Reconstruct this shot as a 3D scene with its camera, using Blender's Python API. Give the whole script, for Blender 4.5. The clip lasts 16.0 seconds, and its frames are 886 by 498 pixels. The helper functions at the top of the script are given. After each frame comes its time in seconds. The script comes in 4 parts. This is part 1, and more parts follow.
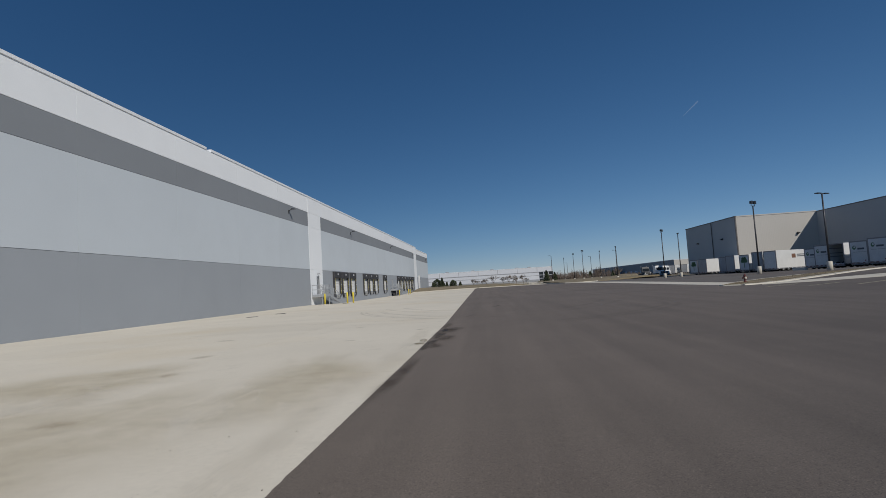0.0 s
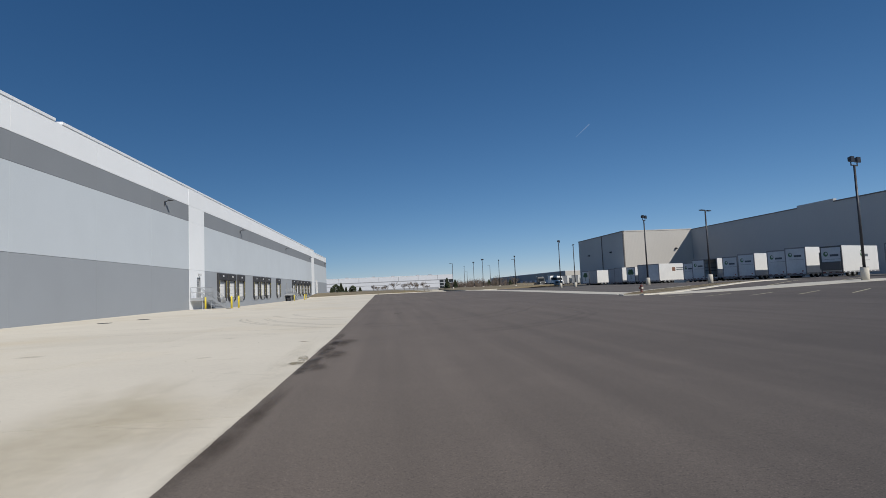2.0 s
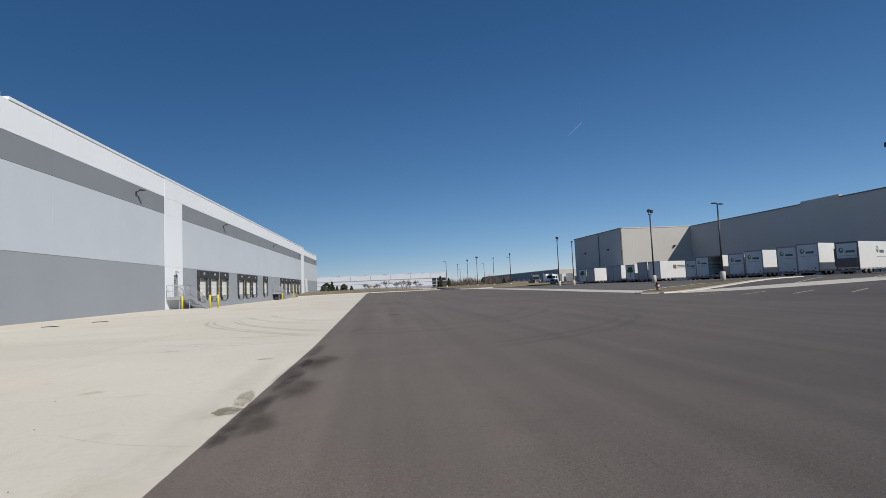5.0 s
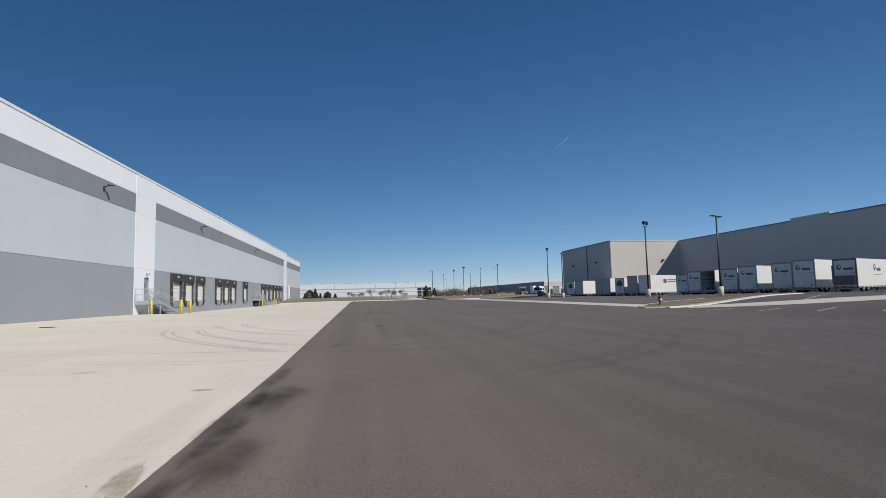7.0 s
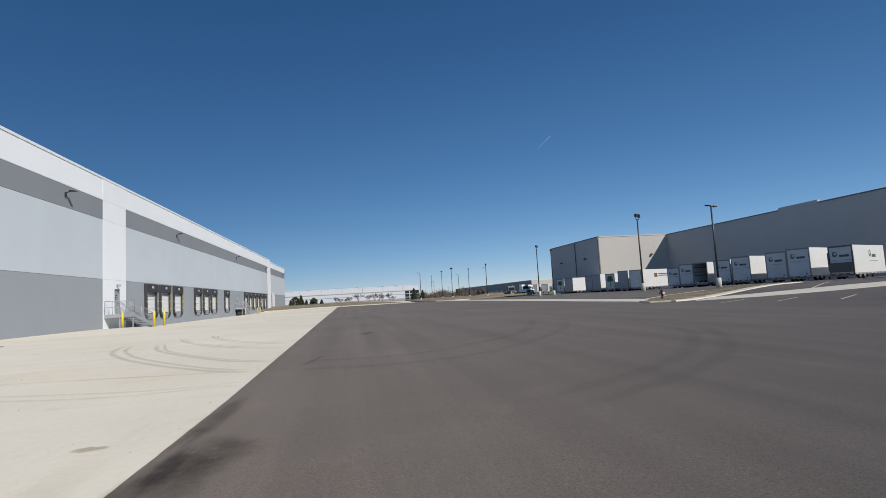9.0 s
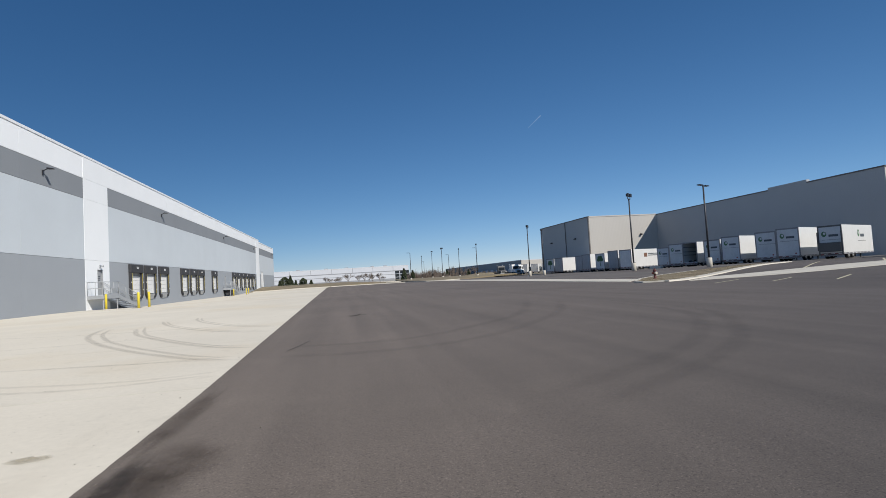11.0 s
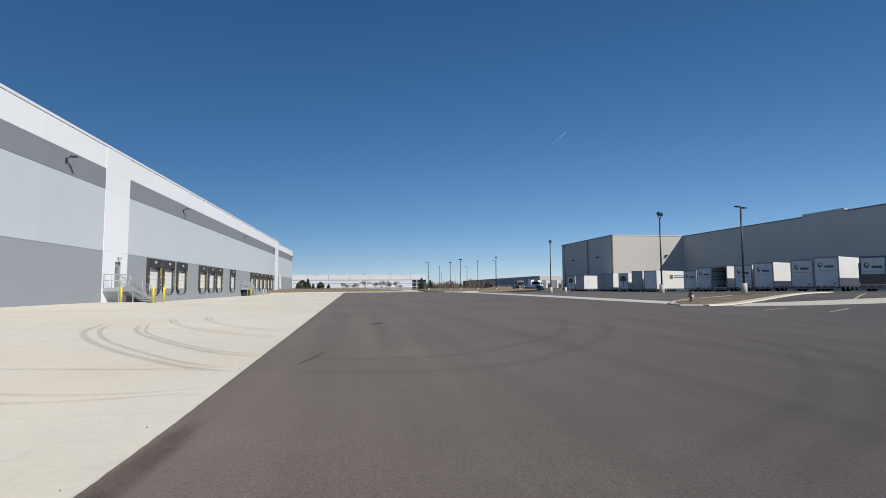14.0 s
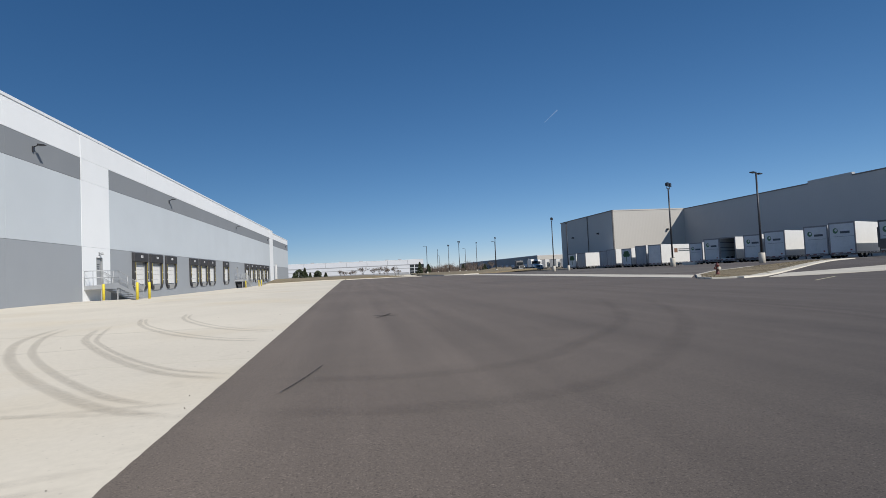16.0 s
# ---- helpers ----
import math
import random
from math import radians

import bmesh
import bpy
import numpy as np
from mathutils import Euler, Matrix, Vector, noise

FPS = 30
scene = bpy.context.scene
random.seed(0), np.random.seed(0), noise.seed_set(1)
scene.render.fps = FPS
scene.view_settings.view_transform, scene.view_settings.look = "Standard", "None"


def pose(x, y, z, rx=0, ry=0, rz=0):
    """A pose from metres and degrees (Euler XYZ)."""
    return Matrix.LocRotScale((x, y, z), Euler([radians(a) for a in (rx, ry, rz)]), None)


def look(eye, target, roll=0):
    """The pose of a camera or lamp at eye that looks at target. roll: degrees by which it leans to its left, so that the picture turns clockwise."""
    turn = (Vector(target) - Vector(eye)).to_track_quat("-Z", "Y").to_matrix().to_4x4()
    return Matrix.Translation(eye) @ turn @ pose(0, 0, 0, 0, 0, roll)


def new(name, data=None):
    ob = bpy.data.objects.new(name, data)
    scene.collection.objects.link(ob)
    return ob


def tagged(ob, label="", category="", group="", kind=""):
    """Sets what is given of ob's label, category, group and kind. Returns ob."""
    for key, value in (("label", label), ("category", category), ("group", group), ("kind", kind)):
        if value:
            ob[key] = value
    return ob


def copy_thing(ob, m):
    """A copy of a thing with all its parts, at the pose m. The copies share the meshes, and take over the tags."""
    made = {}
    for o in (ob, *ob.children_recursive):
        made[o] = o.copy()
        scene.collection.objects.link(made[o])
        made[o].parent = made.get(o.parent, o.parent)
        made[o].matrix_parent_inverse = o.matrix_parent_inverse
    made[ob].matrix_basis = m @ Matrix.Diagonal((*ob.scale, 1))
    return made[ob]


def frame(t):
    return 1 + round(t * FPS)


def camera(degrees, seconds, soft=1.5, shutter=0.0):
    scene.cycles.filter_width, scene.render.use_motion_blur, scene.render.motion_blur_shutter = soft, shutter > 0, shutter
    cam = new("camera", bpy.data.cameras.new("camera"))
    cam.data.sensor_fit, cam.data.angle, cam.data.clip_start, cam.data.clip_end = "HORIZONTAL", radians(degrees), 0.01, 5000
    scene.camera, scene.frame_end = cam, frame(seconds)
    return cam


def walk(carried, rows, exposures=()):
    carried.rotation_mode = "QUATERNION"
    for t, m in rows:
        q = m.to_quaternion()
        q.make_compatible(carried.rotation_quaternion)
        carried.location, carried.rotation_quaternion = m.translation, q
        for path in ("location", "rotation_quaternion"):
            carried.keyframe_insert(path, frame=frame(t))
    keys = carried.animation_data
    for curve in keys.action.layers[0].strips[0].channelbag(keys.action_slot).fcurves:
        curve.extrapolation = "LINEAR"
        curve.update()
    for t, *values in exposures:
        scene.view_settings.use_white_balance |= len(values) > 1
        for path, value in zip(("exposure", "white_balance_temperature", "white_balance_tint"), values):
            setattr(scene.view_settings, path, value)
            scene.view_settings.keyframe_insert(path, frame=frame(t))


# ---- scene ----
cam = camera(80.0, 16.0, 0.7)
PATH = [
    (0, pose(1.408, 2.716, 1.266, 93.92, 3.54, 4.97)),
    (0.5, pose(1.356, 3.743, 1.225, 95.61, 4.24, 0.45)),
    (1, pose(1.355, 4.547, 1.169, 95.53, 3.51, -3.57)),
    (1.5, pose(1.274, 5.073, 1.170, 95.34, 1.31, -3.94)),
    (2, pose(1.348, 5.453, 1.161, 94.09, 2.45, -5.79)),
    (2.5, pose(1.306, 6.013, 1.123, 93.83, 1.67, -4.92)),
    (3, pose(1.248, 6.553, 1.130, 94.28, 2.48, -6.99)),
    (5.5, pose(1.279, 9.858, 1.097, 93.68, 2.35, -6.50)),
    (6, pose(1.158, 10.520, 1.057, 93.58, 0.94, -5.64)),
    (6.5, pose(1.215, 11.040, 1.071, 94.46, 1.93, -8.21)),
    (7, pose(1.226, 11.653, 1.067, 94.94, 1.30, -8.31)),
    (7.5, pose(1.246, 12.140, 1.113, 95.58, 1.35, -9.72)),
    (8, pose(1.267, 12.763, 1.090, 95.33, 2.70, -9.17)),
    (8.5, pose(1.211, 13.436, 1.012, 94.86, 0.57, -8.08)),
    (9, pose(1.329, 13.809, 1.016, 95.11, 3.28, -9.64)),
    (11.5, pose(1.383, 14.421, 1.051, 92.44, 3.59, -11.21)),
    (12, pose(1.395, 14.362, 1.049, 92.30, 3.76, -11.91)),
    (12.5, pose(1.343, 14.361, 1.058, 92.39, 2.52, -12.05)),
    (13, pose(1.341, 14.724, 1.044, 93.56, 0.92, -10.59)),
    (13.5, pose(1.259, 15.241, 1.032, 95.12, 1.03, -9.62)),
    (14, pose(1.253, 15.884, 0.996, 94.16, 0.27, -8.94)),
    (14.5, pose(1.212, 16.568, 0.984, 94.24, -0.32, -7.32)),
    (15, pose(1.180, 17.150, 1.003, 93.67, 2.43, -8.16)),
    (15.5, pose(1.104, 17.862, 0.995, 94.44, 0.57, -7.84)),
    (16, pose(1.133, 18.459, 0.965, 92.37, 2.66, -9.24)),
]
walk(cam, PATH, ((0, -0.52), (1, -0.28), (2.5, -0.14), (5.5, -0.08), (9, 0.0), (12.5, 0.12), (16, 0.06)))

# ---- sky and sun ----
SUN_AZ, SUN_EL = radians(37), radians(38)      # azimuth from -y towards +x
sun_way = Vector((math.sin(SUN_AZ) * math.cos(SUN_EL), -math.cos(SUN_AZ) * math.cos(SUN_EL), math.sin(SUN_EL)))
world = bpy.data.worlds.new("sky")
scene.world = world
world.use_nodes = True
wn = world.node_tree.nodes
sky = wn.new("ShaderNodeTexSky")
sky.sky_type, sky.sun_disc = "NISHITA", False
sky.sun_elevation, sky.sun_rotation = SUN_EL, math.pi + SUN_AZ
sky.altitude, sky.air_density, sky.dust_density, sky.ozone_density = 0, 0.62, 0.0, 4.2
clear = wn.new("ShaderNodeVectorMath")
clear.operation = "MULTIPLY"
clear.inputs[1].default_value = (0.87, 0.93, 0.97)
world.node_tree.links.new(sky.outputs["Color"], clear.inputs[0])
# deep clear-air blue overhead, paler and less bright at the skyline
parts = wn.new("ShaderNodeSeparateXYZ")
whole = wn.new("ShaderNodeCombineXYZ")
world.node_tree.links.new(clear.outputs["Vector"], parts.inputs["Vector"])
for axis, power, gain in (("X", 1.14, 0.675), ("Y", 0.875, 1.02), ("Z", 0.74, 1.43)):
    curve, scaled = wn.new("ShaderNodeMath"), wn.new("ShaderNodeMath")
    curve.operation, scaled.operation = "POWER", "MULTIPLY"
    curve.inputs[1].default_value, scaled.inputs[1].default_value = power, gain
    world.node_tree.links.new(parts.outputs[axis], curve.inputs[0])
    world.node_tree.links.new(curve.outputs["Value"], scaled.inputs[0])
    world.node_tree.links.new(scaled.outputs["Value"], whole.inputs[axis])
world.node_tree.links.new(whole.outputs["Vector"], wn["Background"].inputs["Color"])
wn["Background"].inputs["Strength"].default_value = 0.088
sun = new("sun", bpy.data.lights.new("sun", "SUN"))
sun.data.energy, sun.data.angle, sun.data.color = 4.2, radians(0.53), (1.0, 0.955, 0.885)
sun.matrix_world = look(sun_way * 300, (0, 0, 0))
scene.view_settings.exposure = 0.0


# ---- materials ----
def material(name, colour, rough=0.7, metal=0.0, grain=(8.0, 0.12), stain=(0.35, 0.10), bump=0.0, bump_scale=40.0, vary=0.0, tint=None, streak=0.0, specks=None, coarse=0.0):
    """A painted, mineral or metal surface: colour with grain and stains at two scales, relief, and a shift from piece to piece."""
    m = bpy.data.materials.new(name)
    m.use_nodes = True
    n, l = m.node_tree.nodes, m.node_tree.links
    b = n["Principled BSDF"]
    b.inputs["Roughness"].default_value, b.inputs["Metallic"].default_value = rough, metal
    b.inputs["Diffuse Roughness"].default_value = coarse
    co = n.new("ShaderNodeNewGeometry").outputs["Position"]
    value = None
    for (scale, amount), detail in ((grain, 6), (stain, 4)):
        t = n.new("ShaderNodeTexNoise")
        t.inputs["Scale"].default_value, t.inputs["Detail"].default_value, t.inputs["Roughness"].default_value = scale, detail, 0.6
        l.new(co, t.inputs["Vector"])
        r = n.new("ShaderNodeMapRange")
        r.inputs["From Min"].default_value, r.inputs["From Max"].default_value = 0.25, 0.75
        r.inputs["To Min"].default_value, r.inputs["To Max"].default_value = 1 - amount, 1 + amount
        l.new(t.outputs["Fac"], r.inputs["Value"])
        if value is None:
            value = r.outputs["Result"]
        else:
            x = n.new("ShaderNodeMath")
            x.operation = "MULTIPLY"
            l.new(value, x.inputs[0]), l.new(r.outputs["Result"], x.inputs[1])
            value = x.outputs["Value"]
    if streak:
        mp = n.new("ShaderNodeMapping")
        mp.inputs["Scale"].default_value = (1.6, 0.05, 1.0)
        l.new(co, mp.inputs["Vector"])
        t = n.new("ShaderNodeTexNoise")
        t.inputs["Scale"].default_value, t.inputs["Detail"].default_value = 1.0, 5
        l.new(mp.outputs["Vector"], t.inputs["Vector"])
        r = n.new("ShaderNodeMapRange")
        r.inputs["From Min"].default_value, r.inputs["From Max"].default_value = 0.3, 0.7
        r.inputs["To Min"].default_value, r.inputs["To Max"].default_value = 1 - streak, 1 + streak
        l.new(t.outputs["Fac"], r.inputs["Value"])
        x = n.new("ShaderNodeMath")
        x.operation = "MULTIPLY"
        l.new(value, x.inputs[0]), l.new(r.outputs["Result"], x.inputs[1])
        value = x.outputs["Value"]
    for scale, low, high, gain in specks or ():
        t = n.new("ShaderNodeTexNoise")
        t.inputs["Scale"].default_value, t.inputs["Detail"].default_value, t.inputs["Roughness"].default_value = scale, 2, 0.5
        l.new(co, t.inputs["Vector"])
        r = n.new("ShaderNodeMapRange")
        r.inputs["From Min"].default_value, r.inputs["From Max"].default_value = low, high
        r.inputs["To Min"].default_value, r.inputs["To Max"].default_value = 1.0, gain
        l.new(t.outputs["Fac"], r.inputs["Value"])
        x = n.new("ShaderNodeMath")
        x.operation = "MULTIPLY"
        l.new(value, x.inputs[0]), l.new(r.outputs["Result"], x.inputs[1])
        value = x.outputs["Value"]
    if vary:
        oi = n.new("ShaderNodeObjectInfo")
        r = n.new("ShaderNodeMapRange")
        r.inputs["To Min"].default_value, r.inputs["To Max"].default_value = 1 - vary, 1 + vary
        l.new(oi.outputs["Random"], r.inputs["Value"])
        x = n.new("ShaderNodeMath")
        x.operation = "MULTIPLY"
        l.new(value, x.inputs[0]), l.new(r.outputs["Result"], x.inputs[1])
        value = x.outputs["Value"]
    base = None
    if tint:
        t = n.new("ShaderNodeTexNoise")
        t.inputs["Scale"].default_value, t.inputs["Detail"].default_value = tint[1], 5
        l.new(co, t.inputs["Vector"])
        r = n.new("ShaderNodeMapRange")
        r.inputs["From Min"].default_value, r.inputs["From Max"].default_value = tint[2], tint[2] + 0.25
        l.new(t.outputs["Fac"], r.inputs["Value"])
        mx = n.new("ShaderNodeMix")
        mx.data_type = "RGBA"
        l.new(r.outputs["Result"], mx.inputs["Factor"])
        mx.inputs["A"].default_value, mx.inputs["B"].default_value = (*colour, 1), (*tint[0], 1)
        base = mx.outputs["Result"]
    v = n.new("ShaderNodeVectorMath")
    v.operation = "SCALE"
    if base:
        l.new(base, v.inputs[0])
    else:
        v.inputs[0].default_value = colour
    l.new(value, v.inputs["Scale"])
    l.new(v.outputs["Vector"], b.inputs["Base Color"])
    if bump:
        t = n.new("ShaderNodeTexNoise")
        t.inputs["Scale"].default_value, t.inputs["Detail"].default_value = bump_scale, 4
        l.new(co, t.inputs["Vector"])
        u = n.new("ShaderNodeBump")
        u.inputs["Strength"].default_value, u.inputs["Distance"].default_value = bump, 0.02
        l.new(t.outputs["Fac"], u.inputs["Height"])
        l.new(u.outputs["Normal"], b.inputs["Normal"])
    return m


M_CONCRETE = material("apron_concrete", (0.555, 0.515, 0.438), 0.85, coarse=0.4, specks=((30, 0.68, 0.74, 0.8), (2.2, 0.60, 0.75, 0.93)), grain=(14, 0.05), stain=(0.22, 0.06), bump=0.02, bump_scale=90, vary=0.035, tint=((0.525, 0.46, 0.35), 0.16, 0.52))
M_KERB = material("kerb_concrete", (0.58, 0.54, 0.46), 0.85, grain=(10, 0.08), stain=(0.6, 0.1), bump=0.2)
M_ASPHALT = material("asphalt", (0.107, 0.0895, 0.077), 0.82, specks=((80, 0.58, 0.66, 0.6), (105, 0.60, 0.68, 1.55), (38, 0.62, 0.74, 0.86), (1.1, 0.56, 0.72, 1.08)), grain=(140, 0.32), stain=(0.12, 0.16), bump=0.12, bump_scale=170, streak=0.14, tint=((0.120, 0.1005, 0.0865), 0.09, 0.5), coarse=1.0)
M_ASPHALT_OLD = material("worn_asphalt", (0.14, 0.125, 0.11), 0.9, grain=(25, 0.2), stain=(0.15, 0.18), bump=0.3, bump_scale=60)
M_GROUND = material("dry_earth", (0.20, 0.165, 0.11), 0.95, grain=(3, 0.3), stain=(0.05, 0.25), bump=0.4, bump_scale=8)
M_GRASS = material("dry_turf", (0.235, 0.19, 0.12), 0.95, grain=(9, 0.35), stain=(0.4, 0.25), bump=0.8, bump_scale=30, tint=((0.17, 0.15, 0.085), 0.5, 0.5))
M_WALL_LOW = material("mid_grey_precast", (0.342, 0.367, 0.397), 0.8, grain=(20, 0.03), stain=(0.25, 0.035), bump=0.08, bump_scale=50, vary=0.012)
M_WALL_MID = material("light_grey_precast", (0.578, 0.625, 0.664), 0.8, grain=(20, 0.03), stain=(0.25, 0.03), bump=0.08, bump_scale=50, vary=0.012)
M_WALL_BAND = material("dark_grey_precast", (0.249, 0.267, 0.288), 0.8, grain=(20, 0.03), stain=(0.25, 0.04), bump=0.08, bump_scale=50, vary=0.012)
M_WALL_WHITE = material("white_precast", (0.87, 0.89, 0.905), 0.75, grain=(20, 0.02), stain=(0.25, 0.03), bump=0.08, bump_scale=50, vary=0.01)
M_COPING = material("white_metal_coping", (0.86, 0.87, 0.88), 0.4, 0.0, stain=(0.5, 0.03))
M_ROOF = material("roof_membrane", (0.6, 0.6, 0.58), 0.8)
M_DARK = material("dark_reveal", (0.03, 0.03, 0.03), 0.9)
M_RUBBER = material("black_dock_fabric", (0.042, 0.042, 0.046), 0.75, grain=(12, 0.25), stain=(2, 0.2))
M_DOOR = material("white_sectional_door", (0.80, 0.80, 0.79), 0.5, stain=(0.8, 0.03))
M_GREYDOOR_SHADE = material("grey_door_and_shade", (0.33, 0.34, 0.35), 0.5)
M_YELLOW = material("yellow_paint", (0.78, 0.62, 0.06), 0.5, stain=(2, 0.08))
M_GALV = material("galvanised_steel", (0.43, 0.445, 0.46), 0.5, 0.3, grain=(30, 0.12))
M_POLE = material("dark_bronze_pole", (0.045, 0.045, 0.05), 0.45, 0.3)
M_LAMP = material("dark_lamp_head", (0.03, 0.03, 0.035), 0.4, 0.2)
M_PLATE = material("white_sign_plate", (0.8, 0.8, 0.8), 0.5)
M_BAR = material("dark_lettering_bars", (0.06, 0.07, 0.08), 0.6)
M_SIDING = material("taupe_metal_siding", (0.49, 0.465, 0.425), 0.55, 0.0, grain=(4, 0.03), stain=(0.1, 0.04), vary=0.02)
# Same siding darkened and greyed: shade put into the colour of the sunless faces
M_SIDING_SHADE = material("shaded_metal_siding", (0.38, 0.385, 0.385), 0.55, 0.0, grain=(4, 0.03), stain=(0.1, 0.05), vary=0.02)
M_TRIM = material("dark_corner_trim", (0.12, 0.11, 0.105), 0.5)


# ---- mesh helpers ----
def box(bm, x0, x1, y0, y1, z0, z1):
    v = [bm.verts.new(p) for p in ((x0, y0, z0), (x1, y0, z0), (x1, y1, z0), (x0, y1, z0), (x0, y0, z1), (x1, y0, z1), (x1, y1, z1), (x0, y1, z1))]
    for f in ((3, 2, 1, 0), (4, 5, 6, 7), (0, 1, 5, 4), (1, 2, 6, 5), (2, 3, 7, 6), (3, 0, 4, 7)):
        bm.faces.new([v[i] for i in f])
    return v


def bevelled(bm, width, segments=1):
    bmesh.ops.bevel(bm, geom=bm.edges[:], offset=width, segments=segments, affect="EDGES", profile=0.5)
    return bm


def rod(bm, a, b, r0, r1=None, sides=10, cap=True):
    """A round bar from a to b."""
    a, b = Vector(a), Vector(b)
    r1 = r0 if r1 is None else r1
    q = (b - a).to_track_quat("Z", "Y").to_matrix()
    rings = []
    for p, r in ((a, r0), (b, r1)):
        rings.append([bm.verts.new(p + q @ Vector((r * math.cos(k * math.tau / sides), r * math.sin(k * math.tau / sides), 0))) for k in range(sides)])
    for k in range(sides):
        f = bm.faces.new((rings[0][k], rings[0][(k + 1) % sides], rings[1][(k + 1) % sides], rings[1][k]))
        f.smooth = True
    if cap:
        bm.faces.new(rings[0][::-1]), bm.faces.new(rings[1])
    return bm


def lathe(bm, profile, sides=16, centre=(0, 0)):
    """A turned form from (radius, height) pairs."""
    rings = [[bm.verts.new((centre[0] + r * math.cos(k * math.tau / sides), centre[1] + r * math.sin(k * math.tau / sides), z)) for k in range(sides)] for r, z in profile]
    for a, b in zip(rings, rings[1:]):
        for k in range(sides):
            f = bm.faces.new((a[k], a[(k + 1) % sides], b[(k + 1) % sides], b[k]))
            f.smooth = True
    bm.faces.new(rings[0][::-1]), bm.faces.new(rings[-1])
    return bm


def mesh_of(bm, name, mat):
    me = bpy.data.meshes.new(name)
    bmesh.ops.recalc_face_normals(bm, faces=bm.faces[:])
    bm.to_mesh(me)
    bm.free()
    me.materials.append(mat)
    return me


def part(name, bm, mat, parent=None, label=""):
    ob = new(name, mesh_of(bm, name, mat))
    if parent:
        ob.parent = parent
    if label:
        ob["label"] = label
    return ob


def cuboid(name, dims, mat, parent=None, label="", bev=0.0):
    bm = bmesh.new()
    box(bm, *dims)
    if bev:
        bevelled(bm, bev)
    return part(name, bm, mat, parent, label)


def empty(name, m=None):
    ob = new(name)
    if m:
        ob.matrix_basis = m
    return ob


def smooth(a, b, v):
    v = min(1.0, max(0.0, (v - a) / (b - a)))
    return v * v * (3 - 2 * v)


def ground_z(x, y):
    """The yard lies level by the warehouse but for a dip at the docks, and rises a little towards the trailer lot."""
    dip = 0.28 * (1 - smooth(-17, -6, x)) * smooth(58, 66, y) * (1 - smooth(122, 142, y))
    return 0.38 * smooth(20, 38, x) * (1 - smooth(60, 110, y)) - 0.1 * smooth(100, 160, y) * smooth(25, 45, x) - dip


def sheet(name, xs, ys, lift, mat, label="", kind="structure", inside=None):
    """A ground surface that follows the terrain over a grid of x and y."""
    bm = bmesh.new()
    grid = [[bm.verts.new((x, y, ground_z(x, y) + lift)) for x in xs] for y in ys]
    for j in range(len(ys) - 1):
        for i in range(len(xs) - 1):
            if inside is None or inside((xs[i] + xs[i + 1]) / 2, (ys[j] + ys[j + 1]) / 2):
                bm.faces.new((grid[j][i], grid[j][i + 1], grid[j + 1][i + 1], grid[j + 1][i]))
    return tagged(part(name, bm, mat), label, name, kind=kind)


def steps(a, b, d):
    n = max(1, round((b - a) / d))
    return [a + (b - a) * i / n for i in range(n + 1)]


# ---- ground ----
WALL_X = -18.29
sheet("ground", [-2500, -600, -200, -90] + steps(-60, 120, 6) + [200, 600, 2500], [-2000, -500, -150] + steps(-60, 200, 10) + [300, 500, 1200, 2800], -0.2, M_GROUND, "dry brown earth and winter grass reaching the horizon")
sheet("road", [-1.7, 0.0] + steps(2, 74, 3), steps(-60, 132, 4), -0.004, M_ASPHALT, "dark grey asphalt yard with fine aggregate")


def raised(name, outline, bottom, top, mat, label, bev=0.0):
    """A slab with a free outline that follows the terrain."""
    bm = bmesh.new()
    lo = [bm.verts.new((x, y, ground_z(x, y) + bottom)) for x, y in outline]
    hi = [bm.verts.new((x, y, ground_z(x, y) + top)) for x, y in outline]
    bm.faces.new(lo[::-1])
    cap = bm.faces.new(hi)
    n = len(outline)
    for k in range(n):
        bm.faces.new((lo[k], lo[(k + 1) % n], hi[(k + 1) % n], hi[k]))
    bmesh.ops.triangulate(bm, faces=[cap])
    return part(name, bm, mat, None, label)


def band(name, left, right, lift, mat, label, category="pavement", height=None, thick=0.1):
    """A flat strip between two lines of points, laid on the terrain (or on height(x, y))."""
    lay = height or ground_z
    bm = bmesh.new()
    rows = []
    for (a, b), (c, d) in zip(zip(left, left[1:]), zip(right, right[1:])):
        for k in range(9 if (b, d) == (left[-1], right[-1]) else 8):
            p, q = Vector(a).lerp(Vector(b), k / 8), Vector(c).lerp(Vector(d), k / 8)
            row = [p.lerp(q, j / 6) for j in range(7)]
            top = [bm.verts.new((v.x, v.y, lay(v.x, v.y) + lift)) for v in row]
            rows.append([bm.verts.new((*row[0], top[0].co.z - thick))] + top + [bm.verts.new((*row[-1], top[-1].co.z - thick))])
    for a, b in zip(rows, rows[1:]):
        for j in range(len(a) - 1):
            bm.faces.new((a[j], a[j + 1], b[j + 1], b[j]))
    bm.faces.new(rows[0]), bm.faces.new(rows[-1])
    return tagged(part(name, bm, mat), label, category, kind="structure")


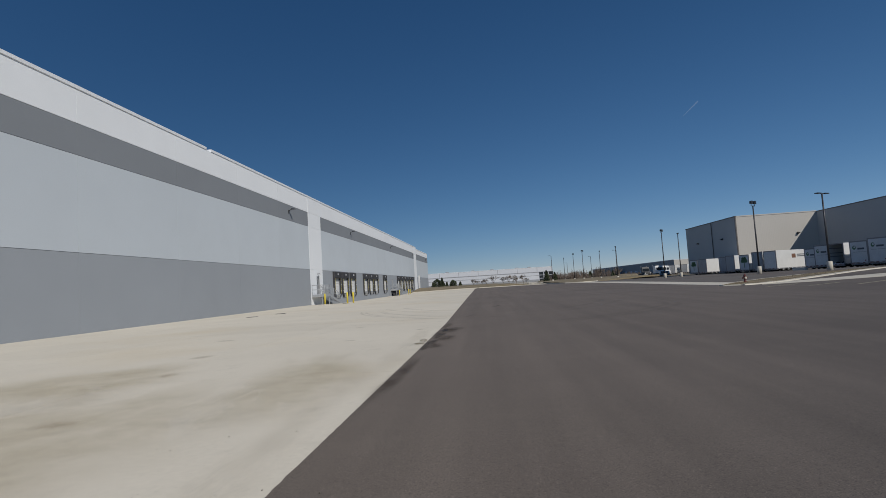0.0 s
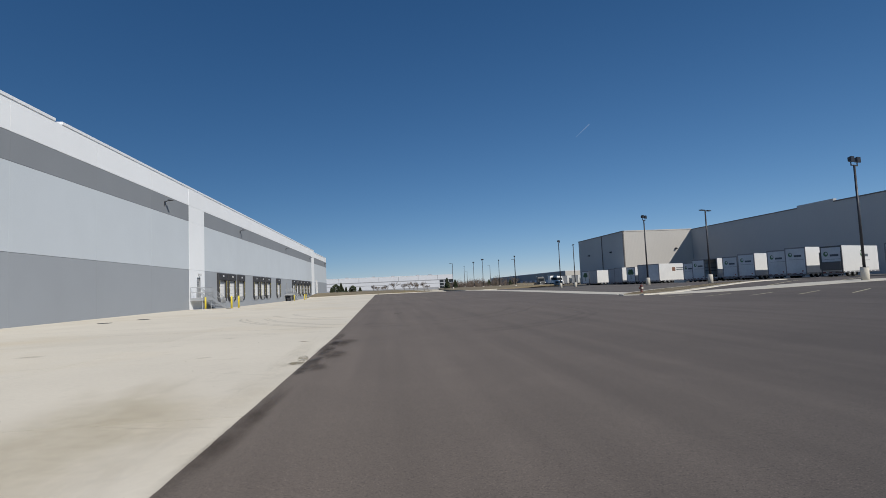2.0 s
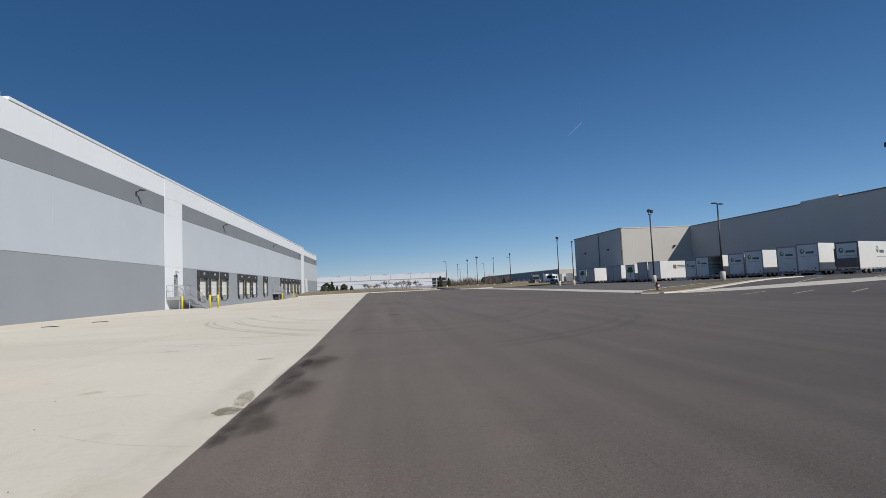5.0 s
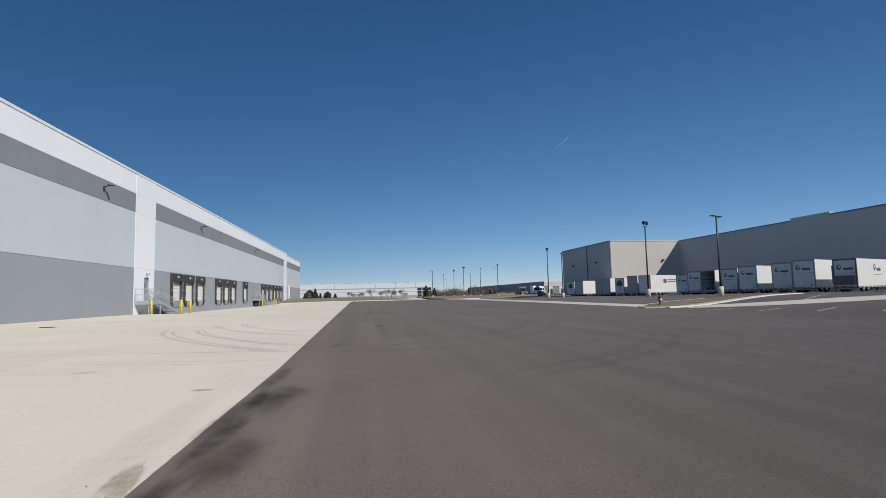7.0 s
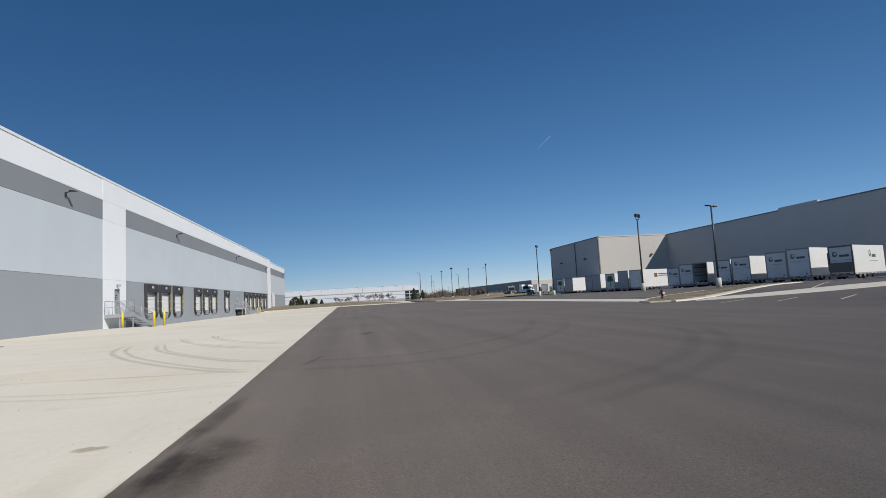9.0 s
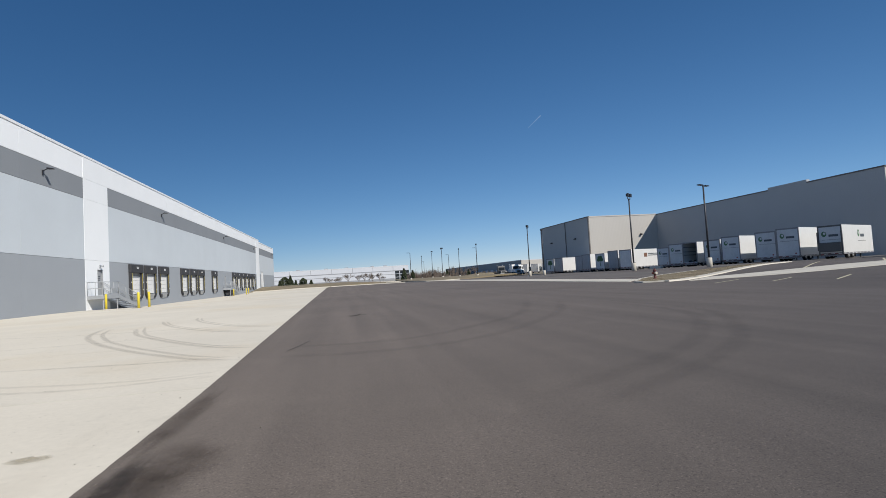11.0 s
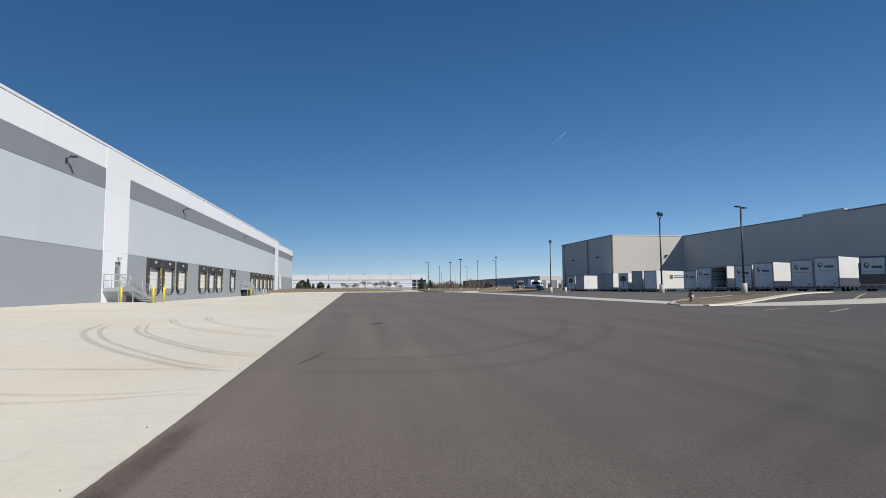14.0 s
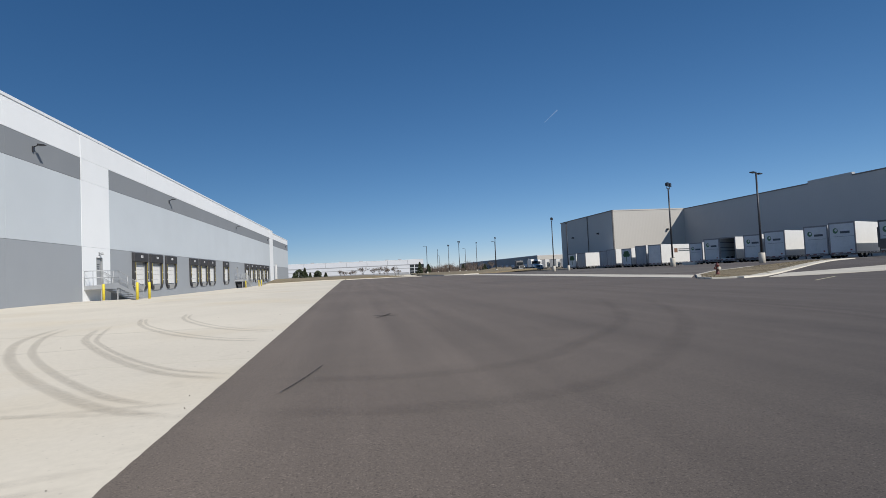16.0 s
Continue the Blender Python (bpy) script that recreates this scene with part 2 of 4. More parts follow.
# ---- warehouse: walls in panels, with the dock openings through them ----
PIL_A, PIL_B, END_Y, START_Y = (60.0, 64.35), (143.4, 148.2), 175.3, -40.0
Z_LOW, Z_BAND0, Z_BAND1, Z_TOP = 3.93, 8.75, 10.35, 12.08
FAR_DROP = 0.45                                  # the bay past the second pilaster is a little lower
DOCKS = [70.05, 74.0, 78.15, 86.1, 90.1, 94.0, 101.9] + [117.1 + 4.36 * k for k in range(6)]
DOOR_A, DOOR_B = (62.05, 63.05), (109.3, 110.3)
openings = [(c - 1.25, c + 1.25, 0.95, 3.1) for c in DOCKS] + [(DOOR_A[0], DOOR_A[1], 1.1, 3.2), (DOOR_B[0], DOOR_B[1], 1.1, 3.2), (150.3, 153.5, 0.9, 4.5)]
warehouse = tagged(empty("warehouse"), "long precast warehouse with white, light and dark grey painted bands", "warehouse")


def panel(name, y0, y1, z0, z1, mat, proud=0.0):
    """One wall panel with whatever openings fall into it."""
    holes = [(max(y0, a), min(y1, b), max(z0, c), min(z1, d)) for a, b, c, d in openings if a < y1 and b > y0 and c < z1 and d > z0]
    bm = bmesh.new()
    ys = sorted({y0, y1, *[h[0] for h in holes], *[h[1] for h in holes]})
    zs = sorted({z0, z1, *[h[2] for h in holes], *[h[3] for h in holes]})
    for a, b in zip(ys, ys[1:]):
        for c, d in zip(zs, zs[1:]):
            my, mz = (a + b) / 2, (c + d) / 2
            if not any(h[0] < my < h[1] and h[2] < mz < h[3] for h in holes):
                box(bm, WALL_X - 0.3, WALL_X + proud, a, b, c, d)
    bmesh.ops.remove_doubles(bm, verts=bm.verts[:], dist=1e-5)
    return part(name, bm, mat, warehouse)


cuts = steps(START_Y, PIL_A[0], 8.33) + steps(PIL_A[1], PIL_B[0], 7.9) + steps(PIL_B[1], END_Y, 9.0)
for y0, y1 in zip(cuts, cuts[1:]):
    if abs(y0 - PIL_A[0]) < 0.1 or abs(y0 - PIL_B[0]) < 0.1:
        continue
    g = 0.006
    panel("lower_panel", y0 + g, y1 - g, -0.6, Z_LOW - 0.01, M_WALL_LOW)
    panel("middle_panel", y0 + g, y1 - g, Z_LOW + 0.01, Z_BAND0 - 0.012, M_WALL_MID)
    panel("band_panel", y0 + g, y1 - g, Z_BAND0 + 0.012, Z_BAND1 - 0.012, M_WALL_BAND)
    panel("parapet_panel", y0 + g, y1 - g, Z_BAND1 + 0.012, Z_TOP - (FAR_DROP if y0 > PIL_A[1] + 82 else 0), M_WALL_WHITE)
for y0, y1 in (PIL_A, PIL_B):
    for z0, z1 in ((-0.6, Z_LOW), (Z_LOW, Z_BAND0), (Z_BAND0, Z_BAND1), (Z_BAND1, Z_TOP)):
        panel("pilaster_panel", y0 + 0.006, y1 - 0.006, z0 + 0.006, z1 - 0.006, M_WALL_WHITE, 0.02)
# reveal strips behind the joints, roof and the closed back of the hall
cuboid("reveal", (WALL_X - 0.6, WALL_X - 0.31, START_Y, END_Y - 0.02, 4.6, Z_TOP - FAR_DROP - 0.05), M_WALL_WHITE, warehouse)
cuboid("roof", (WALL_X - 90, WALL_X - 0.62, START_Y + 0.3, END_Y - 0.3, Z_TOP - 1.2, Z_TOP - 0.9), M_ROOF, warehouse)
cuboid("end_wall", (WALL_X - 90, WALL_X - 0.31, END_Y - 0.28, END_Y - 0.02, -0.3, Z_TOP - FAR_DROP), M_WALL_MID, warehouse)
cuboid("rear_end_wall", (WALL_X - 90, WALL_X - 0.31, START_Y + 0.02, START_Y + 0.28, -0.3, Z_TOP), M_WALL_MID, warehouse)
cuboid("back_wall", (WALL_X - 90.3, WALL_X - 90, START_Y, END_Y, -0.3, Z_TOP), M_WALL_MID, warehouse)
for y0, y1, drop in ((START_Y, 38.75, 0.0), (39.4, PIL_B[1], 0.0), (PIL_B[1] + 0.01, END_Y, FAR_DROP)):
    bm = bmesh.new()
    box(bm, WALL_X - 0.42, WALL_X + 0.05, y0, y1, Z_TOP + 0.004 - drop, Z_TOP + 0.19 - drop)
    part("coping", bevelled(bm, 0.012), M_COPING, warehouse, "white metal parapet coping")

# ---- concrete apron in slabs ----
apron = tagged(empty("pavement"), "pale concrete truck apron with sawn joints", "pavement", kind="structure")


def edge_x(y):
    """Where the concrete ends and the asphalt begins."""
    return -0.07 - 0.017 * max(0.0, y - 20.0)


xs, ys = steps(WALL_X + 0.004, -0.004, 4.57), steps(-28, 132, 4.85)
for j, (y0, y1) in enumerate(zip(ys, ys[1:])):
    for i, (x0, x1) in enumerate(zip(xs, xs[1:])):
        bm = bmesh.new()
        for v in box(bm, x0 + 0.004, x1 - 0.004, y0 + 0.004, y1 - 0.004, -0.012, 0.004):
            v.co.z += ground_z(v.co.x, v.co.y)
            if i == 3 and v.co.x > x1 - 0.1:
                v.co.x = edge_x(v.co.y)
        part("slab", bm, M_CONCRETE, apron)

# ---- neighbouring building on the trailer lot ----
neighbour = tagged(empty("warehouse_building"), "tall metal-clad warehouse, taupe siding painted greyer on its shaded sides", "warehouse")
NX, NY, EX, NZ = 62.7, 137.7, 81.74, 13.55


def siding(name, axis, at, a, b, z0, z1, mat, out, pitch=0.4):
    """A ribbed metal wall: along y at x (axis x) or along x at y (axis y), ribs facing out."""
    bm = bmesh.new()
    n = max(2, round(abs(b - a) / pitch))
    pts = []
    for k in range(n):
        p = a + (b - a) * k / n
        q = (b - a) / n
        pts += [(p, 0.0), (p + 0.6 * q, 0.0), (p + 0.7 * q, 0.004 * out), (p + 0.9 * q, 0.004 * out)]
    pts.append((b, 0.0))
    lo, hi = [], []
    for p, o in pts:
        xy = (at + o, p) if axis == "x" else (p, at + o)
        lo.append(bm.verts.new((*xy, z0)))
        hi.append(bm.verts.new((*xy, z1)))
    for k in range(len(pts) - 1):
        bm.faces.new((lo[k], lo[k + 1], hi[k + 1], hi[k]))
    return part(name, bm, mat, neighbour)


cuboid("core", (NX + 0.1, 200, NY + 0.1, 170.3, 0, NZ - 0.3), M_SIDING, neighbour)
cuboid("core", (EX + 0.1, 200, 79.0, NY + 0.1, 0, NZ - 0.3), M_SIDING_SHADE, neighbour)
# x-facing walls take the shaded tone, y-facing ones the sunlit taupe
siding("siding_wall", "x", NX, NY, 170.4, 0, NZ, M_SIDING_SHADE, -1)
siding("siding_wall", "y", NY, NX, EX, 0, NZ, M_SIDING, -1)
siding("siding_wall", "x", EX, 78.9, NY, 0, NZ - 0.1, M_SIDING_SHADE, -1)
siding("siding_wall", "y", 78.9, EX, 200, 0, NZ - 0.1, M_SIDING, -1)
cuboid("raised_parapet", (EX - 0.05, EX + 0.6, 92.4, 101.0, NZ - 0.1, NZ + 0.5), M_SIDING_SHADE, neighbour)
cuboid("roof_trim", (NX - 0.08, NX + 0.3, NY - 0.08, 170.5, NZ, NZ + 0.25), M_TRIM, neighbour)
cuboid("roof_trim", (NX + 0.3, EX, NY - 0.08, NY + 0.3, NZ, NZ + 0.25), M_SIDING, neighbour)
cuboid("roof_trim", (EX - 0.08, EX + 0.3, 78.8, 92.4, NZ - 0.1, NZ + 0.12), M_TRIM, neighbour)
cuboid("roof_trim", (EX - 0.08, EX + 0.3, 101.0, NY - 0.08, NZ - 0.1, NZ + 0.12), M_TRIM, neighbour)
cuboid("corner_trim", (NX - 0.1, NX + 0.16, NY - 0.1, NY + 0.2, 0, NZ), M_TRIM, neighbour, "dark corner trim")
cuboid("downpipe", (NX - 0.16, NX - 0.04, 151.6, 151.85, 0, NZ), M_TRIM, neighbour, "dark downpipe")


# ---- loading docks ----
def loading_dock():
    """One dock: fabric head and side pads, sectional door in its opening, leveller plate, bumpers. Local x points out of the wall."""
    d = empty("loading_dock")
    bm = bmesh.new()
    v = box(bm, 0.0, 0.34, -1.6, 1.6, 3.02, 3.88)
    for k in (5, 6):
        v[k].co.z -= 0.06
    part("head_curtain", bevelled(bm, 0.07, 2), M_RUBBER, d, "black fabric dock head pad")
    for s in (-1, 1):
        bm = bmesh.new()
        ys = sorted((s * 1.26, s * 1.58))
        v = box(bm, 0.0, 0.28, ys[0], ys[1], 0.55, 3.02)
        outer = (0, 1, 4, 5) if s < 0 else (2, 3, 6, 7)
        for k in outer:
            if v[k].co.z < 1:
                v[k].co.z = 1.0
        part("side_pad", bevelled(bm, 0.03), M_RUBBER, d, "black fabric dock side pad")
        bm = bmesh.new()
        ys = sorted((s * 1.265, s * 1.305))
        box(bm, 0.283, 0.292, ys[0], ys[1], 1.0, 2.99)
        part("guide_stripe", bm, M_YELLOW, d, "yellow guide stripe")
        bm = bmesh.new()
        ys = sorted((s * 0.75, s * 1.2))
        box(bm, 0.0, 0.22, ys[0], ys[1], 0.52, 0.88)
        part("bumper", bevelled(bm, 0.02), M_RUBBER, d, "black rubber dock bumper")
        for z in (1.35, 2.1):
            ys = sorted((s * 1.4, s * 1.55))
            cuboid("reflector", (0.281, 0.295, ys[0], ys[1], z, z + 0.09), M_PLATE, d)
    bm = bmesh.new()
    z = 1.0
    for k in range(4):
        box(bm, -0.16, -0.11, -1.24, 1.24, z + 0.008, z + 0.44)
        z += 0.448
    part("door", bm, M_DOOR, d, "white sectional dock door")
    # Grey strip put where only the head pad's shade falls on the door
    cuboid("door_shade_strip", (-0.2, -0.1, -1.24, 1.24, z + 0.01, 3.09), M_GREYDOOR_SHADE, d, "grey strip standing in for shade above the door")
    bm = bmesh.new()
    v = box(bm, 0.0, 0.32, -0.72, 0.72, 0.42, 0.9)
    for k in (1, 2):
        v[k].co.x -= 0.2
    part("leveller_plate", bevelled(bm, 0.015), M_GALV, d, "grey steel dock leveller lip")
    cuboid("number_plate", (0.342, 0.36, -0.24, 0.24, 3.42, 3.62), M_PLATE, d, "white dock number plate")
    for y in (-0.14, 0.06):
        cuboid("number_bar", (0.361, 0.366, y, y + 0.09, 3.46, 3.58), M_BAR, d)
    return tagged(d, "dock with white sectional door framed in black fabric seals", "loading dock", "loading docks along the warehouse")


first = None
for c in DOCKS:
    m = pose(WALL_X, c, 0.0) @ Matrix.Diagonal((0.8, 1, 1, 1))
    if first is None:
        first = loading_dock()
        first.matrix_basis = m
    else:
        copy_thing(first, m)
cuboid("dock_interior", (WALL_X - 3, WALL_X - 0.35, 55, 155, -0.2, 4.5), M_DARK, warehouse)


# ---- steel doors, their lamps, stairs ----
def steel_door(name, y0, y1, z0, z1, mat, label):
    d = tagged(empty(name, pose(WALL_X, (y0 + y1) / 2, z0)), label, "door", kind="structure")
    w, h = (y1 - y0) / 2, z1 - z0
    cuboid("leaf", (-0.12, -0.06, -w + 0.05, w - 0.05, 0.01, h - 0.05), mat, d, bev=0.006)
    for s in (-1, 1):
        ys = sorted((s * w, s * (w - 0.05)))
        cuboid("jamb", (-0.14, 0.03, ys[0], ys[1], 0, h), mat, d)
    cuboid("lintel", (-0.14, 0.03, -w + 0.05, w - 0.05, h - 0.05, h), mat, d)
    return d


for number, (y0, y1) in enumerate((DOOR_A, DOOR_B), 1):
    door = steel_door(f"door_{number}", y0, y1, 1.1, 3.2, M_GREYDOOR_SHADE, "grey steel personnel door with small dark lettering")
    bm = bmesh.new()
    rod(bm, (-0.06, 0.36, 1.0), (0.03, 0.36, 1.0), 0.02)
    rod(bm, (0.03, 0.36, 1.0), (0.03, 0.22, 1.0), 0.015)
    part("handle", bm, M_GALV, door, "steel lever handle")
    for z, w in ((1.52, 0.5), (1.36, 0.4), (1.2, 0.26)):
        cuboid("lettering_bar", (-0.059, -0.055, -w / 2 - 0.05, w / 2 - 0.05, z, z + 0.07), M_BAR, door)
tall = steel_door("door_3", 150.3, 153.5, 0.9, 4.5, M_DOOR, "tall white steel service door")


def wall_lamp(y, z, reach=0.42):
    o = tagged(empty("wall_lamp", pose(WALL_X, y, z)), "dark bracket lamp mounted high on the wall", "wall lamp", "wall lamps of the warehouse")
    cuboid("back_plate", (0.003, 0.09, -0.09, 0.09, -0.3, 0.05), M_LAMP, o, bev=0.02)
    bm = bmesh.new()
    rod(bm, (0.05, 0, 0), (0.3, 0, 0.12), 0.035)
    rod(bm, (0.3, 0, 0.12), (reach, 0, 0.16), 0.035)
    part("arm", bm, M_LAMP, o)
    bm = bmesh.new()
    v = box(bm, reach - 0.1, reach + 0.3, -0.16, 0.16, 0.10, 0.2)
    v[5].co.z -= 0.05
    v[6].co.z -= 0.05
    part("head", bevelled(bm, 0.02), M_LAMP, o, "flat dark lamp head")


for y in (54.3, 78.2, 109.7, 140.6, 170.2):
    wall_lamp(y, 9.75)
o = tagged(empty("door_lamp", pose(WALL_X + 0.02, 62.5, 3.48)), "small silver lamp above the personnel door", "wall lamp")
cuboid("back_plate", (0.003, 0.05, -0.1, 0.1, -0.12, 0.12), M_GALV, o, bev=0.01)
bm = bmesh.new()
rod(bm, (0.04, 0, 0.05), (0.22, 0, 0.05), 0.03)
rod(bm, (0.22, 0, 0.1), (0.22, 0, -0.08), 0.07, 0.1)
part("lamp_head", bm, M_GALV, o)


def stair(y0, y1, run, base):
    """Galvanised landing along the wall from y0 to y1, with a flight down towards +y."""
    s = tagged(empty("metal_stair", pose(WALL_X, y0, 0)), "galvanised steel landing and stair with pipe railings", "stair", "metal stairs at the docks")
    w, length, top = 1.25, y1 - y0, 1.08
    bm = bmesh.new()
    box(bm, 0.03, w, 0.0, length, top - 0.06, top)
    box(bm, w - 0.05, w, 0.0, length, top - 0.28, top - 0.062)
    box(bm, 0.03, w - 0.05, 0.0, 0.05, top - 0.28, top - 0.062)
    part("landing", bm, M_GALV, s)
    for x, y in ((w - 0.1, 0.1), (w - 0.1, length - 0.1)):
        cuboid("post", (x - 0.035, x + 0.035, y - 0.035, y + 0.035, base, top - 0.281), M_GALV, s)
    n = 7
    for k in range(n):
        z = top - (k + 1) * (top - base) / (n + 1)
        y = length + run * k / n
        cuboid("tread", (0.12, w - 0.06, y + 0.01, y + run / n + 0.02, z - 0.04, z), M_GALV, s)
    for x in (0.06, w - 0.05):
        bm = bmesh.new()
        v = box(bm, x, x + 0.05, length, length + run + 0.1, 0, 0.28)
        for q in v:
            low = q.co.y > length + 0.01
            q.co.z += (base - 0.02 if low else top - 0.29)
        part("stringer", bm, M_GALV, s)
    rail = []
    for x in (0.1, w - 0.03):
        bm = bmesh.new()
        slope = [(x, length + 0.02, top), (x, length + run, base + 0.1)]
        for h in (1.05, 0.55):
            if x > 1:
                rod(bm, (x, 0.02, top + h), (x, length, top + h), 0.024, sides=8)
            rod(bm, (x, length, top + h), (x, length + run, base + 0.12 + h), 0.024, sides=8)
        for k in range(4):
            y = length + run * k / 3
            z = top + (base + 0.12 - top) * k / 3
            rod(bm, (x, y, z - 0.1), (x, y, z + 1.05), 0.024, sides=8)
        if x > 1:
            for k in range(4):
                y = 0.03 + (length - 0.03) * k / 3
                rod(bm, (x, y, top - 0.02), (x, y, top + 1.05), 0.024, sides=8)
            box(bm, x - 0.006, x + 0.006, 0.03, length, top, top + 0.1)
            for k in range(24):
                y = 0.05 + (length - 0.1) * k / 24
                rod(bm, (x, y, top + 0.08), (x, y, top + 1.03), 0.006, sides=4, cap=False)
            for k in range(26):
                f = k / 26
                y = length + run * f
                z = top + (base + 0.12 - top) * f
                rod(bm, (x, y, z), (x, y, z + 1.03), 0.006, sides=4, cap=False)
        part("railing", bm, M_GALV, s)
    bm = bmesh.new()
    for h in (1.05, 0.55):
        rod(bm, (0.05, 0.02, top + h), (w - 0.03, 0.02, top + h), 0.024, sides=8)
    for x in (0.08, w * 0.5):
        rod(bm, (x, 0.02, top), (x, 0.02, top + 1.05), 0.024, sides=8)
    part("railing", bm, M_GALV, s)
    return s


stair(60.15, 62.95, 4.6, ground_z(-17, 67) + 0.0)
stair(107.8, 110.9, 4.2, ground_z(-17, 113))
cuboid("black_bin", (WALL_X + 0.3, WALL_X + 1.3, 108.3, 109.9, -0.12, 0.72), M_RUBBER, None, bev=0.04)
tagged(bpy.data.objects["black_bin"], "black plastic bin under the far landing", "bin")


def bollard(x, y, h=1.15):
    o = tagged(empty("bollard", pose(x, y, ground_z(x, y))), "yellow steel bollard standing on the concrete apron", "bollard", "yellow bollards by the stairs")
    bm = bmesh.new()
    lathe(bm, [(0.085, -0.02), (0.085, h - 0.06), (0.07, h - 0.02), (0.035, h)], 16)
    part("sleeve", bm, M_YELLOW, o)
    bm = bmesh.new()
    lathe(bm, [(0.15, -0.02), (0.14, 0.012)], 16)
    part("footing", bm, M_KERB, o)


for x, y in ((-16.3, 58.6), (-13.1, 55.9), (-12.8, 57.1), (-16.1, 105.2), (-15.4, 112.4), (-15.9, 117.8)):
    bollard(x, y)


# ---- stains, tyre marks and drains on the ground ----
def mark_material(name, colour, strength, scale, soft=True, rim=0.75):
    """A thin film that lies on the paving: patchy, fading out towards its rim."""
    m = bpy.data.materials.new(name)
    m.use_nodes = True
    n, l = m.node_tree.nodes, m.node_tree.links
    b = n["Principled BSDF"]
    b.inputs["Base Color"].default_value, b.inputs["Roughness"].default_value = (*colour, 1), 0.85
    tc = n.new("ShaderNodeTexCoord")
    g = n.new("ShaderNodeNewGeometry")
    t = n.new("ShaderNodeTexNoise")
    t.inputs["Scale"].default_value, t.inputs["Detail"].default_value, t.inputs["Roughness"].default_value = scale, 6, 0.65
    l.new(g.outputs["Position"], t.inputs["Vector"])
    r = n.new("ShaderNodeMapRange")
    r.inputs["From Min"].default_value, r.inputs["From Max"].default_value = 0.22, 0.6
    r.inputs["To Max"].default_value = strength
    l.new(t.outputs["Fac"], r.inputs["Value"])
    out = r.outputs["Result"]
    if soft:
        uv = n.new("ShaderNodeUVMap")
        s = n.new("ShaderNodeSeparateXYZ")
        l.new(uv.outputs["UV"], s.inputs["Vector"])
        k = n.new("ShaderNodeMapRange")
        k.interpolation_type = "SMOOTHSTEP"
        k.inputs["From Min"].default_value, k.inputs["From Max"].default_value = 0.0, rim
        l.new(s.outputs["X"], k.inputs["Value"])
        x = n.new("ShaderNodeMath")
        x.operation = "MULTIPLY"
        l.new(out, x.inputs[0]), l.new(k.outputs["Result"], x.inputs[1])
        out = x.outputs["Value"]
    l.new(out, b.inputs["Alpha"])
    return m


def blot(name, x, y, rx, ry, turn, mat, label, lift=0.0095):
    """An uneven stain; u runs from 0 at the rim to 1 at the middle."""
    rnd = random.Random(f"{name}{x:.2f}{y:.2f}")
    bm = bmesh.new()
    uv = bm.loops.layers.uv.new("UVMap")
    n, rings = 28, 5
    wob = [1 + 0.28 * noise.noise(Vector((math.cos(k * math.tau / n) * 1.3, math.sin(k * math.tau / n) * 1.3, rnd.random() * 9 + x))) for k in range(n)]
    c, s = math.cos(turn), math.sin(turn)
    rows = []
    for j in range(1, rings + 1):
        row = []
        for k in range(n):
            a, r = k * math.tau / n, j / rings * wob[k]
            px, py = r * rx * math.cos(a), r * ry * math.sin(a)
            gx, gy = x + c * px - s * py, y + s * px + c * py
            row.append(bm.verts.new((gx, gy, ground_z(gx, gy) + lift)))
        rows.append(row)
    mid = bm.verts.new((x, y, ground_z(x, y) + lift))
    level = {mid: 1.0}
    for j, row in enumerate(rows, 1):
        for q in row:
            level[q] = 1 - j / rings
    for k in range(n):
        bm.faces.new((mid, rows[0][k], rows[0][(k + 1) % n]))
        for a, b in zip(rows, rows[1:]):
            bm.faces.new((a[k], b[k], b[(k + 1) % n], a[(k + 1) % n]))
    for f in bm.faces:
        for q in f.loops:
            q[uv].uv = (level[q.vert], 0)
    return tagged(part(name, bm, mat), label, "stain", kind="structure")


def track(points, width, mat, label, name="tyre_mark", lift=0.009):
    """A tyre mark along a smooth line through a few points."""
    p = [Vector((*q, 0)) for q in points]
    p = [p[0] * 2 - p[1]] + p + [p[-1] * 2 - p[-2]]
    line = []
    for a, b, c, d in zip(p, p[1:], p[2:], p[3:]):
        for k in range(8):
            t = k / 8
            line.append(0.5 * ((2 * b) + (c - a) * t + (2 * a - 5 * b + 4 * c - d) * t * t + (3 * b - a - 3 * c + d) * t ** 3))
    line.append(p[-2])
    bm = bmesh.new()
    uv = bm.loops.layers.uv.new("UVMap")
    rows = []
    for k, q in enumerate(line):
        way = (line[min(k + 1, len(line) - 1)] - line[max(k - 1, 0)]).normalized()
        side = Vector((-way.y, way.x, 0))
        rows.append([bm.verts.new((*(q + side * width * o).xy, ground_z(q.x, q.y) + lift)) for o in (-0.5, 0.0, 0.5)])
    ends = len(rows) - 1
    for k, (a, b) in enumerate(zip(rows, rows[1:])):
        for i in range(2):
            f = bm.faces.new((a[i], a[i + 1], b[i + 1], b[i]))
            for q in f.loops:
                j = k if q.vert in a else k + 1
                fade = min(1.0, 9 * min(j, ends - j) / ends)
                q[uv].uv = (fade if q.vert in (a[1], b[1]) else 0.25 * fade, 0)
    return tagged(part(name, bm, mat), label, "tyre mark", kind="structure")


